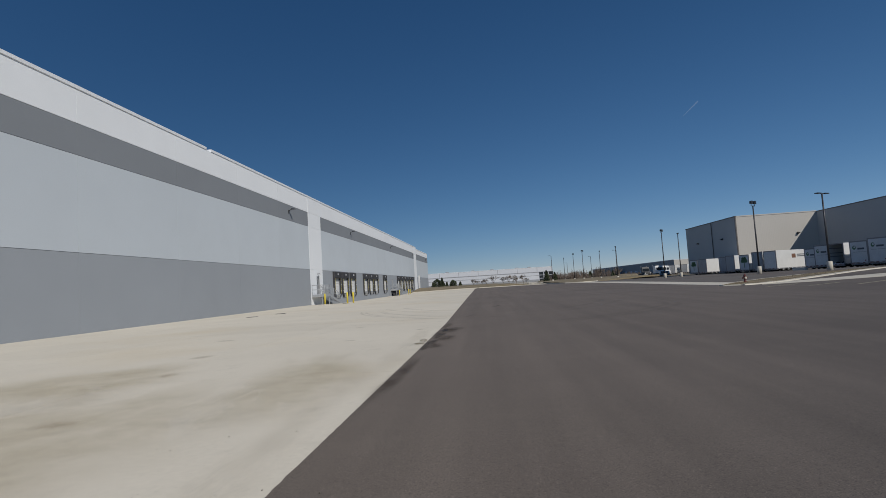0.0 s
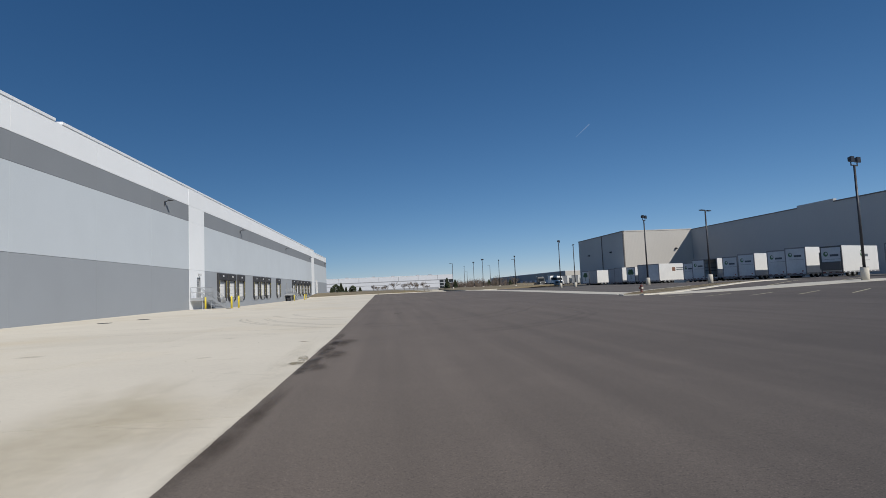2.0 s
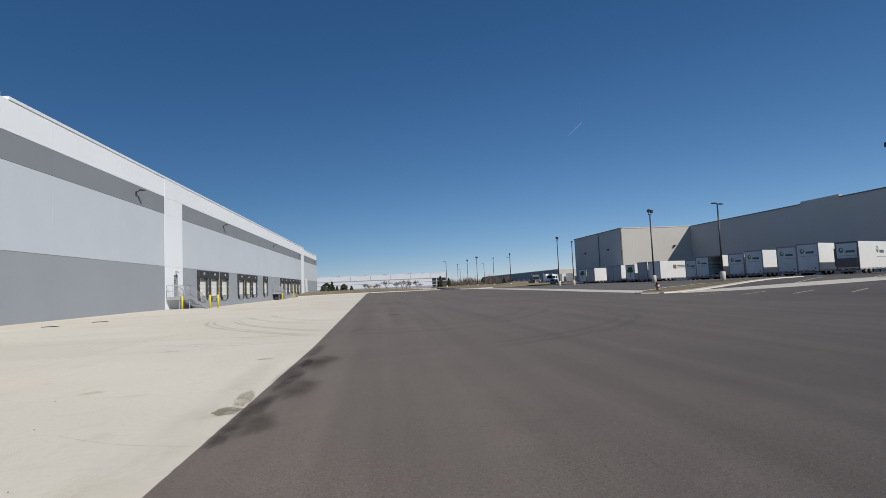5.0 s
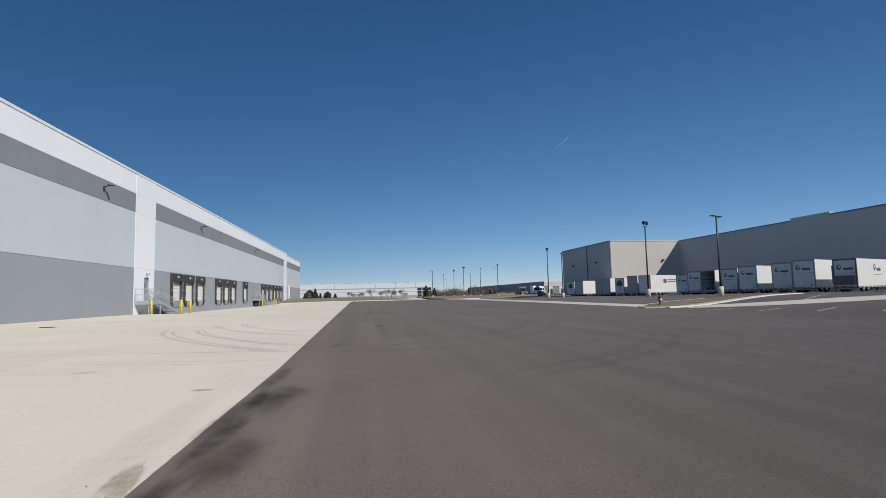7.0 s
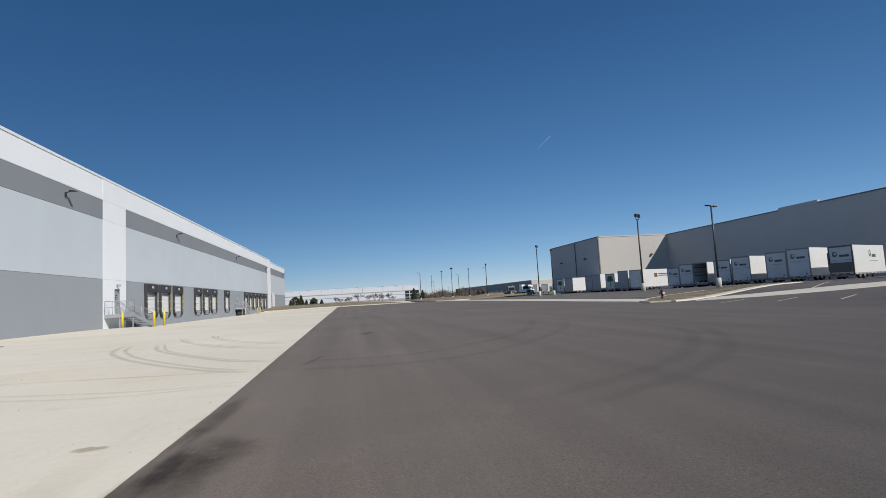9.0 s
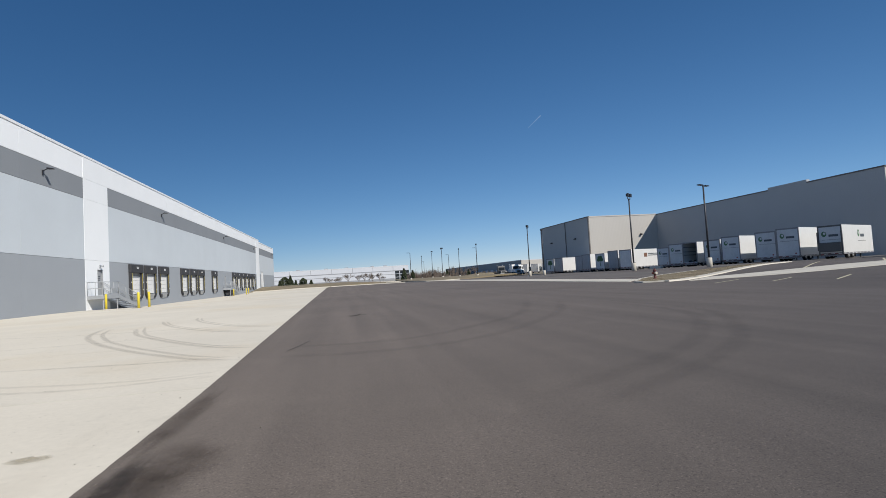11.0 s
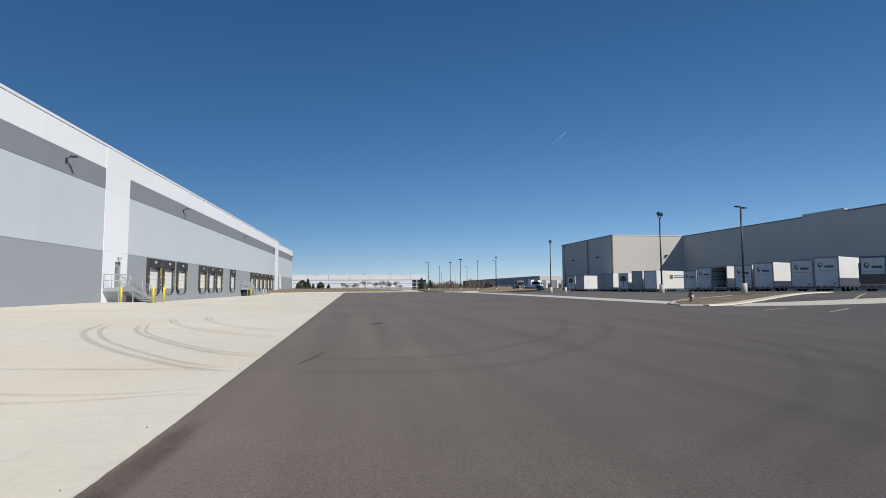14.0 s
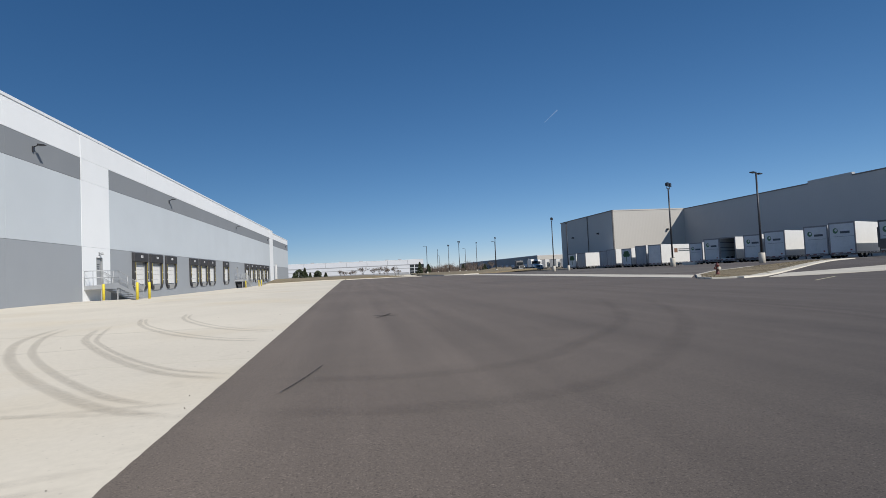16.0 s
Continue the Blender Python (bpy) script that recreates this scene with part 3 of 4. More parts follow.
M_TYRE = mark_material("tyre_rubber_film", (0.22, 0.19, 0.155), 0.2, 14)
M_TYRE_FAINT = mark_material("faint_tyre_film", (0.3, 0.27, 0.23), 0.12, 3)
M_TYRE_DARK = mark_material("dark_tyre_film", (0.05, 0.045, 0.042), 0.09, 4)
M_SCRAPE = mark_material("dark_scrape_film", (0.02, 0.02, 0.02), 0.65, 4)
M_DIRT = mark_material("dark_damp_dirt", (0.062, 0.041, 0.026), 0.42, 1.6)
M_SILT = mark_material("dried_silt", (0.30, 0.255, 0.165), 0.8, 9, True, 0.16)
M_SILT_PALE = mark_material("pale_dried_silt", (0.47, 0.41, 0.28), 0.55, 5, True, 0.35)
M_DAMP = mark_material("wet_dirt_film", (0.04, 0.031, 0.025), 0.55, 2.6)
M_SILT_THIN = mark_material("thin_silt_film", (0.44, 0.365, 0.235), 0.08, 1.3)
M_YELLOWED = mark_material("yellowed_film", (0.58, 0.49, 0.31), 0.34, 0.6)
M_RUST = mark_material("rusty_spill", (0.42, 0.32, 0.20), 0.25, 4)
MARKS = "curved dark tyre mark on the concrete apron"
ARCS = (([(-0.13, 22.5), (-0.9, 23.05), (-1.65, 23.9), (-2.65, 25.2), (-3.95, 27.2), (-5.2, 29.75), (-6.1, 33.2)], 0.17),
        ([(-0.42, 22.95), (-1.1, 23.55), (-2.1, 24.85), (-3.15, 26.4), (-4.05, 27.95), (-5.05, 30.2), (-5.65, 32.4)], 0.13),
        ([(-0.11, 23.9), (-0.98, 24.6), (-1.95, 25.9), (-3.0, 27.6), (-3.9, 29.3), (-4.8, 31.9)], 0.15),
        ([(-0.1, 24.15), (-0.94, 24.8), (-1.88, 26.05), (-2.92, 27.75), (-3.7, 29.3), (-4.8, 32.6)], 0.1),
        ([(-0.23, 26.95), (-1.3, 27.8), (-2.6, 29.5), (-4.0, 32.1), (-5.05, 35.0)], 0.13),
        ([(-0.23, 27.2), (-1.27, 28.05), (-2.5, 29.7), (-3.85, 32.1), (-4.85, 34.8)], 0.08),
        ([(-0.3, 28.4), (-1.3, 29.35), (-2.4, 31.1), (-3.5, 33.6), (-4.1, 36.0)], 0.12),
        ([(-0.3, 28.7), (-1.25, 29.6), (-2.3, 31.3), (-3.35, 33.6), (-3.85, 35.6)], 0.08))
for pts, width in ARCS:
    track(pts, width, M_TYRE, MARKS)
for pts in ([(-9, 24.2), (-3.05, 23.3), (-0.3, 22.7)], [(-4.4, 22.0), (-1.85, 21.1), (-0.2, 21.3)], [(-4.5, 22.3), (-1.5, 21.4), (-0.15, 21.55)], [(-3.2, 23.3), (-1.7, 23.0), (-0.2, 23.0)], [(-12, 33), (-6, 30.5), (-1, 29.8)], [(-14, 28), (-7, 27.2), (-2, 27.6)]):
    track(pts, 0.13, M_TYRE_FAINT, "faint straight tyre mark on the concrete apron")
for pts in ([(0.1, 23.8), (1.5, 23.4), (2.63, 23.6), (3.67, 24.5), (5.74, 27.2), (8.0, 33)], [(0.1, 22.6), (1.6, 22.2), (3.0, 22.5), (4.4, 23.7), (6.6, 26.8), (8.8, 32)],
            [(8.9, 30), (8.43, 24.75), (6.96, 22.0), (5.1, 20.0), (2.6, 18.4)], [(9.3, 30), (8.85, 24.6), (7.3, 21.6), (5.4, 19.6), (2.9, 18.0)]):
    track(pts, 0.3, M_TYRE_DARK, "broad faint tyre mark on the asphalt")
track([(0.44, 23.05), (0.58, 23.6), (0.74, 24.4)], 0.03, M_SCRAPE, "dark scrape on the asphalt", "scrape")
track([(1.5, 30.2), (1.72, 30.6), (1.9, 31.3)], 0.1, M_SCRAPE, "dark crossed scrape on the asphalt", "scrape")
track([(1.45, 30.85), (1.75, 30.65), (2.05, 30.6)], 0.1, M_SCRAPE, "dark crossed scrape on the asphalt", "scrape")
for x, y, rx, ry in ((0.3, 15.5, 0.3, 0.8), (0.24, 17.3, 0.26, 0.75), (0.32, 17.9, 0.34, 0.7), (0.03, 16.8, 0.18, 1.4), (0.02, 10.4, 0.16, 2.2), (0.05, 19.2, 0.16, 1.3), (0.2, 13.9, 0.22, 0.5)):
    blot("damp_patch", x, y, rx, ry, -0.03, M_DIRT, "dark damp dirt along the asphalt edge")
for x, y, rx, ry, turn in ((0.04, 14.5, 0.17, 0.95, -0.06), (0.0, 13.6, 0.12, 0.5, 0.0), (0.1, 16.0, 0.14, 0.9, -0.1), (0.09, 17.6, 0.14, 0.6, 0.0)):
    blot("damp_patch", x, y, rx, ry, turn, M_DAMP, "wet dark dirt along the asphalt edge", 0.0105)
for k in range(5):
    y = 2.0 + k * 3.6
    blot("silt_stain", edge_x(y) - 0.3 - 0.1 * (k % 3), y, 0.3 + 0.1 * (k % 2), 3.6, 0.02, M_SILT_THIN, "thin yellowish silt along the concrete edge")
for x, y, rx, ry in ((-3.2, 7.6, 2.4, 3.2), (-1.5, 10.5, 1.2, 3.4), (-5.5, 11.0, 2.2, 2.6)):
    blot("silt_stain", x, y, rx, ry, 0.15, M_YELLOWED, "broad yellowish stain on the concrete apron", 0.0085)
blot("silt_stain", -0.215, 14.47, 0.14, 0.19, 0.2, M_SILT, "dried silt stain at the concrete edge", 0.0105)
blot("silt_stain", -0.2, 15.05, 0.11, 0.5, 0.12, M_SILT_PALE, "pale dried silt at the concrete edge")
blot("silt_stain", -0.7, 18.36, 0.15, 0.09, 0.1, M_SILT_PALE, "dried silt stain on the concrete")
M_CRACK = mark_material("hairline_crack", (0.16, 0.14, 0.11), 0.22, 9)
for pts in ([(-1.5, 14.0), (-0.8, 13.55), (-0.1, 13.3)], [(-1.7, 10.9), (-0.9, 10.55), (-0.1, 10.4)]):
    track(pts, 0.012, M_CRACK, "hairline crack in the concrete apron", "crack", 0.0075)
for x, y, r in ((-3.4, 8.2, 0.35), (-5.0, 14.0, 0.4), (-4.2, 11.5, 0.3), (-6.5, 18.0, 0.4), (-2.2, 16.0, 0.2), (-3.0, 20.5, 0.25)):
    blot("rust_stain", x, y, r, r * 0.7, x, M_RUST, "faint rusty spill on the concrete")


def ragged_edge():
    """The rolled asphalt laps unevenly over the edge of the concrete."""
    bm = bmesh.new()
    rows = []
    for k in range(1100):
        y = 1.0 + 0.06 * k
        o = 0.006 * noise.noise(Vector((0, y * 2.1, 3))) + 0.01 * noise.noise(Vector((0, y * 9.0, 5)))
        x = edge_x(y)
        rows.append((bm.verts.new((x - 0.018 + o, y, ground_z(x, y) + 0.005)), bm.verts.new((x + 0.02 + o, y, ground_z(x, y) + 0.0058)), bm.verts.new((x + 0.3, y, ground_z(x, y) - 0.0035))))
    for a, b in zip(rows, rows[1:]):
        bm.faces.new((a[0], a[1], b[1], b[0]))
        bm.faces.new((a[1], a[2], b[2], b[1]))
    tagged(part("asphalt_edge", bm, M_ASPHALT), "ragged rolled edge of the asphalt against the concrete", "road", kind="structure")


ragged_edge()


def pebbles(seed, count):
    """Small stones and crumbs strewn over the yard."""
    rnd = random.Random(seed)
    bm = bmesh.new()
    for _ in range(count):
        x, y = rnd.choice((rnd.uniform(-6, -0.2), rnd.gauss(-0.3, 0.35), rnd.uniform(0.2, 8))), rnd.uniform(5, 34)
        r = rnd.uniform(0.003, 0.008)
        m = Matrix.Translation((x, y, ground_z(x, y) + 0.006 + r * 0.3)) @ Euler((rnd.random() * 3, rnd.random() * 3, rnd.random() * 3)).to_matrix().to_4x4() @ Matrix.Diagonal((r, r * 0.8, r * 0.6, 1))
        bmesh.ops.create_icosphere(bm, subdivisions=1, radius=1, matrix=m)
    tagged(part("gravel", bm, M_STONE), "scattered small stones on the paving", "gravel", kind="stuff")


M_STONE = material("dark_pebbles", (0.2, 0.18, 0.15), 0.9, grain=(60, 0.4))
pebbles(5, 150)


def drain(x, y, turn):
    o = tagged(empty("drain_cover", pose(x, y, ground_z(x, y) + 0.004, 0, 0, turn)), "dark iron drain grate set in the concrete", "drain cover", "drain grates in the apron")
    cuboid("frame", (-0.3, 0.3, -0.2, 0.2, 0.0, 0.01), M_POLE, o)
    for k in range(7):
        cuboid("bar", (-0.28 + k * 0.083, -0.24 + k * 0.083, -0.18, 0.18, 0.011, 0.022), M_LAMP, o)


for x, y in ((-13.5, 34.9), (-12.8, 37.7), (-13.6, 57.0)):
    drain(x, y, 0)

# ---- kerbs, strips and islands on the lot side ----
M_LINE = material("worn_cream_line_paint", (0.55, 0.50, 0.34), 0.7, grain=(6, 0.25), stain=(1.5, 0.25))
band("lot_surface", [(24.7, 50.6), (21.2, 56), (21.4, 70), (22.4, 92), (23.4, 131.5)], [(42, 56.5), (73, 62), (73.5, 74), (73.5, 92), (73.5, 131.5)], 0.006, M_ASPHALT_OLD, "worn lighter grey asphalt of the trailer lot")
def outward(points, k):
    """Scale a line of points away from the start of the yard."""
    return [(1.3 + k * (x - 1.3), 11.0 + k * (y - 11.0)) for x, y in points]


ISLAND = outward([(16.2, 38.3), (17.0, 37.9), (18.4, 38.4), (22.5, 41.6), (27.8, 45.6), (33.5, 49.6), (39.0, 53.2), (38.4, 53.6), (33.4, 51.8), (27.0, 49.0), (22.4, 46.8), (19.2, 43.6), (16.5, 39.6)], 1.1)
tagged(raised("grass_island", ISLAND, -0.1, 0.06, M_GRASS, ""), "wedge of dry brown turf inside a concrete kerb", "grass", kind="structure")
band("concrete_strip", outward([(17.2, 41.5), (17.4, 50), (18.2, 64), (19.2, 92), (18.6, 122)], 1.07), outward([(20.0, 45.3), (20.2, 52), (21.0, 64), (22.2, 92), (21.6, 122)], 1.07), 0.02, M_KERB, "flat pale concrete gutter strip beside the yard")
band("concrete_strip", outward([(18.3, 37.8), (26, 36.4), (45, 34.4), (74, 32.6)], 1.07), outward([(21.4, 40.4), (30, 40.2), (46, 38.6), (74, 36.6)], 1.07), 0.02, M_KERB, "flat pale concrete gutter strip beside the yard")


def kerb(points, width=0.32, top=0.16, label="pale concrete kerb with rounded top"):
    """A kerb of straight stones that follows the line of points."""
    k = tagged(empty("kerb"), label, "kerb", kind="structure")
    line = []
    for (ax, ay), (bx, by) in zip(points, points[1:]):
        a, b = Vector((ax, ay)), Vector((bx, by))
        n = max(1, round((b - a).length / 3.0))
        line += [a.lerp(b, i / n) for i in range(n)]
    line.append(Vector(points[-1]))
    ways = [(line[min(i + 1, len(line) - 1)] - line[max(i - 1, 0)]).normalized() for i in range(len(line))]
    for i in range(len(line) - 1):
        bm = bmesh.new()
        v = box(bm, 0, 1, 0, 1, 0, 1)
        p, q = line[i], line[i + 1]
        for j, (c, w, s, z) in enumerate(((p, 0, -1, 0), (q, 1, -1, 0), (q, 1, 1, 0), (p, 0, 1, 0), (p, 0, -1, 1), (q, 1, -1, 1), (q, 1, 1, 1), (p, 0, 1, 1))):
            way = ways[i + w]
            e = c + Vector((-way.y, way.x)) * width / 2 * s * (1.0 if z == 0 else 0.85) + (q - p).normalized() * (-0.005 if w else 0.005)
            v[j].co = (e.x, e.y, ground_z(c.x, c.y) + (top if z else -0.1))
        part("kerb_stone", bm, M_KERB, k)
    return k


kerb(ISLAND[9:] + ISLAND[:2], 0.26, 0.07)
kerb(ISLAND[1:8], 0.8, 0.07)
kerb([(-17.5, 132.3), (-1.4, 132.3)], 0.5)
kerb([(-1.2, 132.3), (8, 133), (15, 131), (18.5, 123)], 0.5)
kerb([(18.5, 123), (22, 121), (25.5, 124), (27, 131)], 0.5)
for k in range(5):
    x, y = 17.5 + 1.5 * k, 35.2 - 1.6 * k
    track([(x, y), (x + 1.5, y + 1.05), (x + 2.9, y + 2.0)], 0.1, M_LINE, "worn cream parking line", "parking_line", 0.004)
for x in (28, 33.5, 39, 45, 51):
    y = 41.2 - (x - 28) * 0.1
    track([(x, y), (x + 5, y + 4.2), (x + 11, y + 9.2)], 0.13, M_LINE, "worn cream parking line", "parking_line", 0.004)


def hydrant(x, y):
    M_RED = material("dull_red_hydrant_paint", (0.11, 0.028, 0.024), 0.5, stain=(4, 0.2))
    h = tagged(empty("fire_hydrant", pose(x, y, ground_z(x, y) + 0.06) @ Matrix.Scale(0.74, 4)), "dark red fire hydrant with pale cap on the turf island", "fire hydrant")
    bm = bmesh.new()
    lathe(bm, [(0.19, -0.02), (0.19, 0.04), (0.12, 0.05), (0.11, 0.55), (0.16, 0.57), (0.16, 0.62), (0.14, 0.64)], 18)
    part("barrel", bm, M_RED, h)
    bm = bmesh.new()
    lathe(bm, [(0.15, 0.642), (0.14, 0.72), (0.1, 0.79), (0.04, 0.83), (0.035, 0.89)], 18)
    part("bonnet", bm, M_RED, h)
    for way, r, ln in (((-1, 0, 0), 0.075, 0.2), ((1, 0, 0), 0.075, 0.2), ((0, -1, 0), 0.1, 0.22)):
        bm = bmesh.new()
        rod(bm, (0, 0, 0.47), (way[0] * ln, way[1] * ln, 0.47), r, sides=14)
        rod(bm, (way[0] * ln, way[1] * ln, 0.47), (way[0] * (ln + 0.05), way[1] * (ln + 0.05), 0.47), r * 1.2, r * 1.1, sides=14)
        part("outlet", bm, M_RED if way[1] == 0 else M_KERB, h, "capped outlet")
    return h


hydrant(20.9, 45.0)


# ---- light poles ----
def light_pole(x, y, top, kind, turn=0.0):
    z = ground_z(x, y)
    words = {"flood": "tall dark light pole with two square floodlights", "tee": "tall dark light pole with two flat lamp arms", "single": "tall dark light pole with one flat lamp arm"}[kind]
    o = tagged(empty("light_pole", pose(x, y, z, 0, 0, turn)), words, "light pole", "light poles of the lot")
    h = top - z
    bm = bmesh.new()
    lathe(bm, [(0.26, -0.2), (0.26, 0.86), (0.23, 0.9)], 18)
    part("base", bm, M_KERB, o, "round concrete base")
    bm = bmesh.new()
    box(bm, -0.18, 0.18, -0.18, 0.18, 0.9, 0.94)
    part("base_plate", bm, M_POLE, o)
    bm = bmesh.new()
    rod(bm, (0, 0, 0.94), (0, 0, h - 0.1), 0.095, 0.07, sides=12)
    part("shaft", bm, M_POLE, o)
    if kind == "flood":
        bm = bmesh.new()
        rod(bm, (-0.42, 0, h - 0.1), (0.42, 0, h - 0.1), 0.045)
        for s in (-0.4, 0.4):
            rod(bm, (s, 0, h - 0.1), (s, 0, h + 0.12), 0.035)
        part("yoke", bm, M_POLE, o)
        for s in (-0.4, 0.4):
            bm = bmesh.new()
            v = box(bm, s - 0.23, s + 0.23, -0.16, 0.12, h + 0.1, h + 0.52)
            for k in (2, 3, 6, 7):
                v[k].co.x = s + (v[k].co.x - s) * 0.7
                v[k].co.z = h + 0.31 + (v[k].co.z - h - 0.31) * 0.7
            part("floodlight", bevelled(bm, 0.02), M_LAMP, o, "square dark floodlight")
    else:
        for s in ((-1, 1) if kind == "tee" else (-1,)):
            bm = bmesh.new()
            rod(bm, (0, 0, h - 0.14), (s * 0.35, 0, h - 0.08), 0.035)
            part("arm", bm, M_POLE, o)
            bm = bmesh.new()
            v = box(bm, s * 0.3, s * 1.0, -0.17, 0.17, h - 0.12, h - 0.03)
            part("lamp_head", bevelled(bm, 0.015), M_LAMP, o, "flat dark lamp head")


for row in ((33.79, 69.17, 8.6, "flood", 40), (35.6, 58.95, 8.25, "tee", 30), (34.9, 39.7, 8.7, "flood", 20), (33.2, 101.5, 8.4, "flood", 60), (37.8, 106.5, 8.4, "tee", 75),
            (35.7, 147.3, 8.3, "flood", 70), (37.6, 154.8, 8.2, "single", 0), (36.7, 173.0, 8.6, "flood", 80), (40.9, 209.8, 8.9, "single", 0), (31.5, 173.7, 9.1, "flood", 50),
            (31.6, 192.6, 9.1, "flood", 60), (33.2, 227.5, 9.1, "flood", 80), (43.2, 286.8, 9.0, "single", 0), (21.5, 171.9, 8.5, "single", 0)):
    light_pole(*row)

# ---- trailers on the lot ----
M_TRAILER = material("white_trailer_skin", (0.64, 0.64, 0.625), 0.4, stain=(0.6, 0.05), grain=(3, 0.03))
M_TRAILER_REAR = material("weathered_trailer_doors", (0.60, 0.61, 0.605), 0.45, stain=(0.8, 0.1), grain=(5, 0.06))
M_TRAILER_GREY = material("grey_trailer_doors", (0.36, 0.37, 0.38), 0.45, stain=(0.8, 0.1))
M_FRAME = material("trailer_frame_steel", (0.10, 0.10, 0.10), 0.5, 0.3)
M_FRAME_GREY = material("trailer_edge_steel", (0.22, 0.22, 0.23), 0.45, 0.4)
M_TYRE_RUBBER = material("tyre_rubber", (0.02, 0.02, 0.02), 0.85)
M_RIM = material("dull_rim", (0.4, 0.4, 0.4), 0.4, 0.6)
M_LEAF = material("green_emblem_paint", (0.07, 0.16, 0.075), 0.5)
M_NAVY = material("dark_lettering_paint", (0.07, 0.085, 0.10), 0.5)
M_REDMARK = material("red_marker", (0.26, 0.045, 0.035), 0.5)
M_RUSTMARK = material("rust_brown_mark", (0.19, 0.10, 0.065), 0.5)
M_CAB = material("white_cab_paint", (0.75, 0.75, 0.74), 0.3)
M_GLASS = material("dark_cab_glass", (0.02, 0.025, 0.03), 0.08)


def emblem(o, plane, at, u, v, size, words=True):
    """A round leaf emblem with a dark word bar, flat on the rear (plane x) or the side (plane y) of a trailer."""
    def flat(name, u0, u1, v0, v1, mat, round_=False):
        bm = bmesh.new()
        n = 20 if round_ else 4
        pts = []
        for k in range(n):
            a = k * math.tau / n + (0 if round_ else math.pi / 4)
            cu, cv = math.cos(a) * (1 if round_ else 1.41421), math.sin(a) * (1 if round_ else 1.41421)
            pts.append(((u0 + u1) / 2 + cu * (u1 - u0) / 2, (v0 + v1) / 2 + cv * (v1 - v0) / 2))
        for d in (0.0, 0.006):
            vs = [bm.verts.new((at - d, a, b) if plane == "x" else (a, at - d, b)) for a, b in pts]
            f = bm.faces.new(vs)
        part(name, bm, mat, o)
    s = 1 if plane == "y" else -1
    flat("emblem", u - 0.42 * size, u + 0.42 * size, v - 0.52 * size, v + 0.52 * size, M_LEAF, True)
    at -= 0.004
    flat("emblem_core", u - 0.3 * size, u + 0.12 * size, v - 0.14 * size, v + 0.34 * size, M_TRAILER_REAR, True)
    at += 0.004
    if words:
        a, b = sorted((u + s * 0.75 * size, u + s * 2.3 * size))
        flat("word_bar", a, b, v - 0.55 * size, v - 0.12 * size, M_NAVY)
        a, b = sorted((u - s * 0.4 * size, u + s * 2.9 * size))
        flat("word_line", a, b, v - 1.15 * size, v - 1.1 * size, M_NAVY)


def wheel(parent, x, y, r=0.46, wdt=0.28):
    w = part("wheel", rod(bmesh.new(), (x, y - wdt / 2, r), (x, y + wdt / 2, r), r * 0.55, sides=16), M_RIM, parent)
    bm = bmesh.new()
    n = 24
    prof = [(r * 0.56, -wdt / 2), (r * 0.94, -wdt / 2), (r, -wdt / 3), (r, wdt / 3), (r * 0.94, wdt / 2), (r * 0.56, wdt / 2)]
    rings = [[bm.verts.new((x + q * math.cos(k * math.tau / n), y + o, r + q * math.sin(k * math.tau / n))) for k in range(n)] for q, o in prof]
    for a, b in zip(rings, rings[1:] + rings[:1]):
        for k in range(n):
            bm.faces.new((a[k], a[(k + 1) % n], b[(k + 1) % n], b[k]))
    part("tyre", bm, M_TYRE_RUBBER, w)


def trailer(x, y0, w, style, top=4.0, length=13.5, turn=25.0):
    """A box trailer parked aslant: the near corner of its rear stands at x, y0."""
    zf = 0.56
    label = {"leaf": "white box trailer with a green round emblem on its rear", "open": "white box trailer standing with its rear door open", "grey": "white box trailer with plain grey rear doors",
             "tree": "white box trailer with a green tree picture on its rear", "side": "white box trailer with dark lettering along its side", "lift": "white box trailer with a folded dark tail lift"}[style]
    o = tagged(empty("trailer", pose(x, y0, ground_z(x, y0), 0, 0, turn)), label, "trailer", "trailers parked in a row")
    h = top - ground_z(x, y0)
    bm = bmesh.new()
    if style == "open":
        for d in ((0.06, length, 0, 0.06, zf, h), (0.06, length, w - 0.06, w, zf, h), (0.06, length, 0.06, w - 0.06, zf, zf + 0.12), (0.06, length, 0.06, w - 0.06, h - 0.07, h), (length - 0.1, length, 0.06, w - 0.06, zf + 0.12, h - 0.07)):
            box(bm, *d)
        part("body", bm, M_TRAILER, o)
        bm = bmesh.new()
        for z in (1.7, 2.2, 2.9):
            for s in (0.07, w - 0.13):
                box(bm, 0.2, length - 0.2, s, s + 0.06, z, z + 0.1)
        box(bm, 5.0, 5.05, 0.14, w - 0.14, zf + 0.13, h - 0.1)
        part("cargo_rails", bm, M_FRAME_GREY, o)
    else:
        box(bm, 0.06, length, 0, w, zf, h)
        part("body", bevelled(bm, 0.03), M_TRAILER, o)
    bm = bmesh.new()
    for d in ((0, 0.1, -0.01, 0.11, zf - 0.1, h + 0.01), (0, 0.1, w - 0.11, w + 0.01, zf - 0.1, h + 0.01), (0, 0.1, 0.11, w - 0.11, h - 0.16, h + 0.01), (0, 0.1, 0.11, w - 0.11, zf - 0.1, zf + 0.06)):
        box(bm, *d)
    part("rear_frame", bm, M_FRAME_GREY if style in ("leaf", "open", "grey", "tree", "side") else M_FRAME, o)
    door_mat = M_TRAILER_GREY if style == "grey" else M_TRAILER_REAR
    if style != "open":
        for a, b in ((0.115, w / 2 - 0.006), (w / 2 + 0.006, w - 0.115)):
            d = cuboid("rear_door", (0.015, 0.055, a, b, zf + 0.07, h - 0.17), door_mat, o)
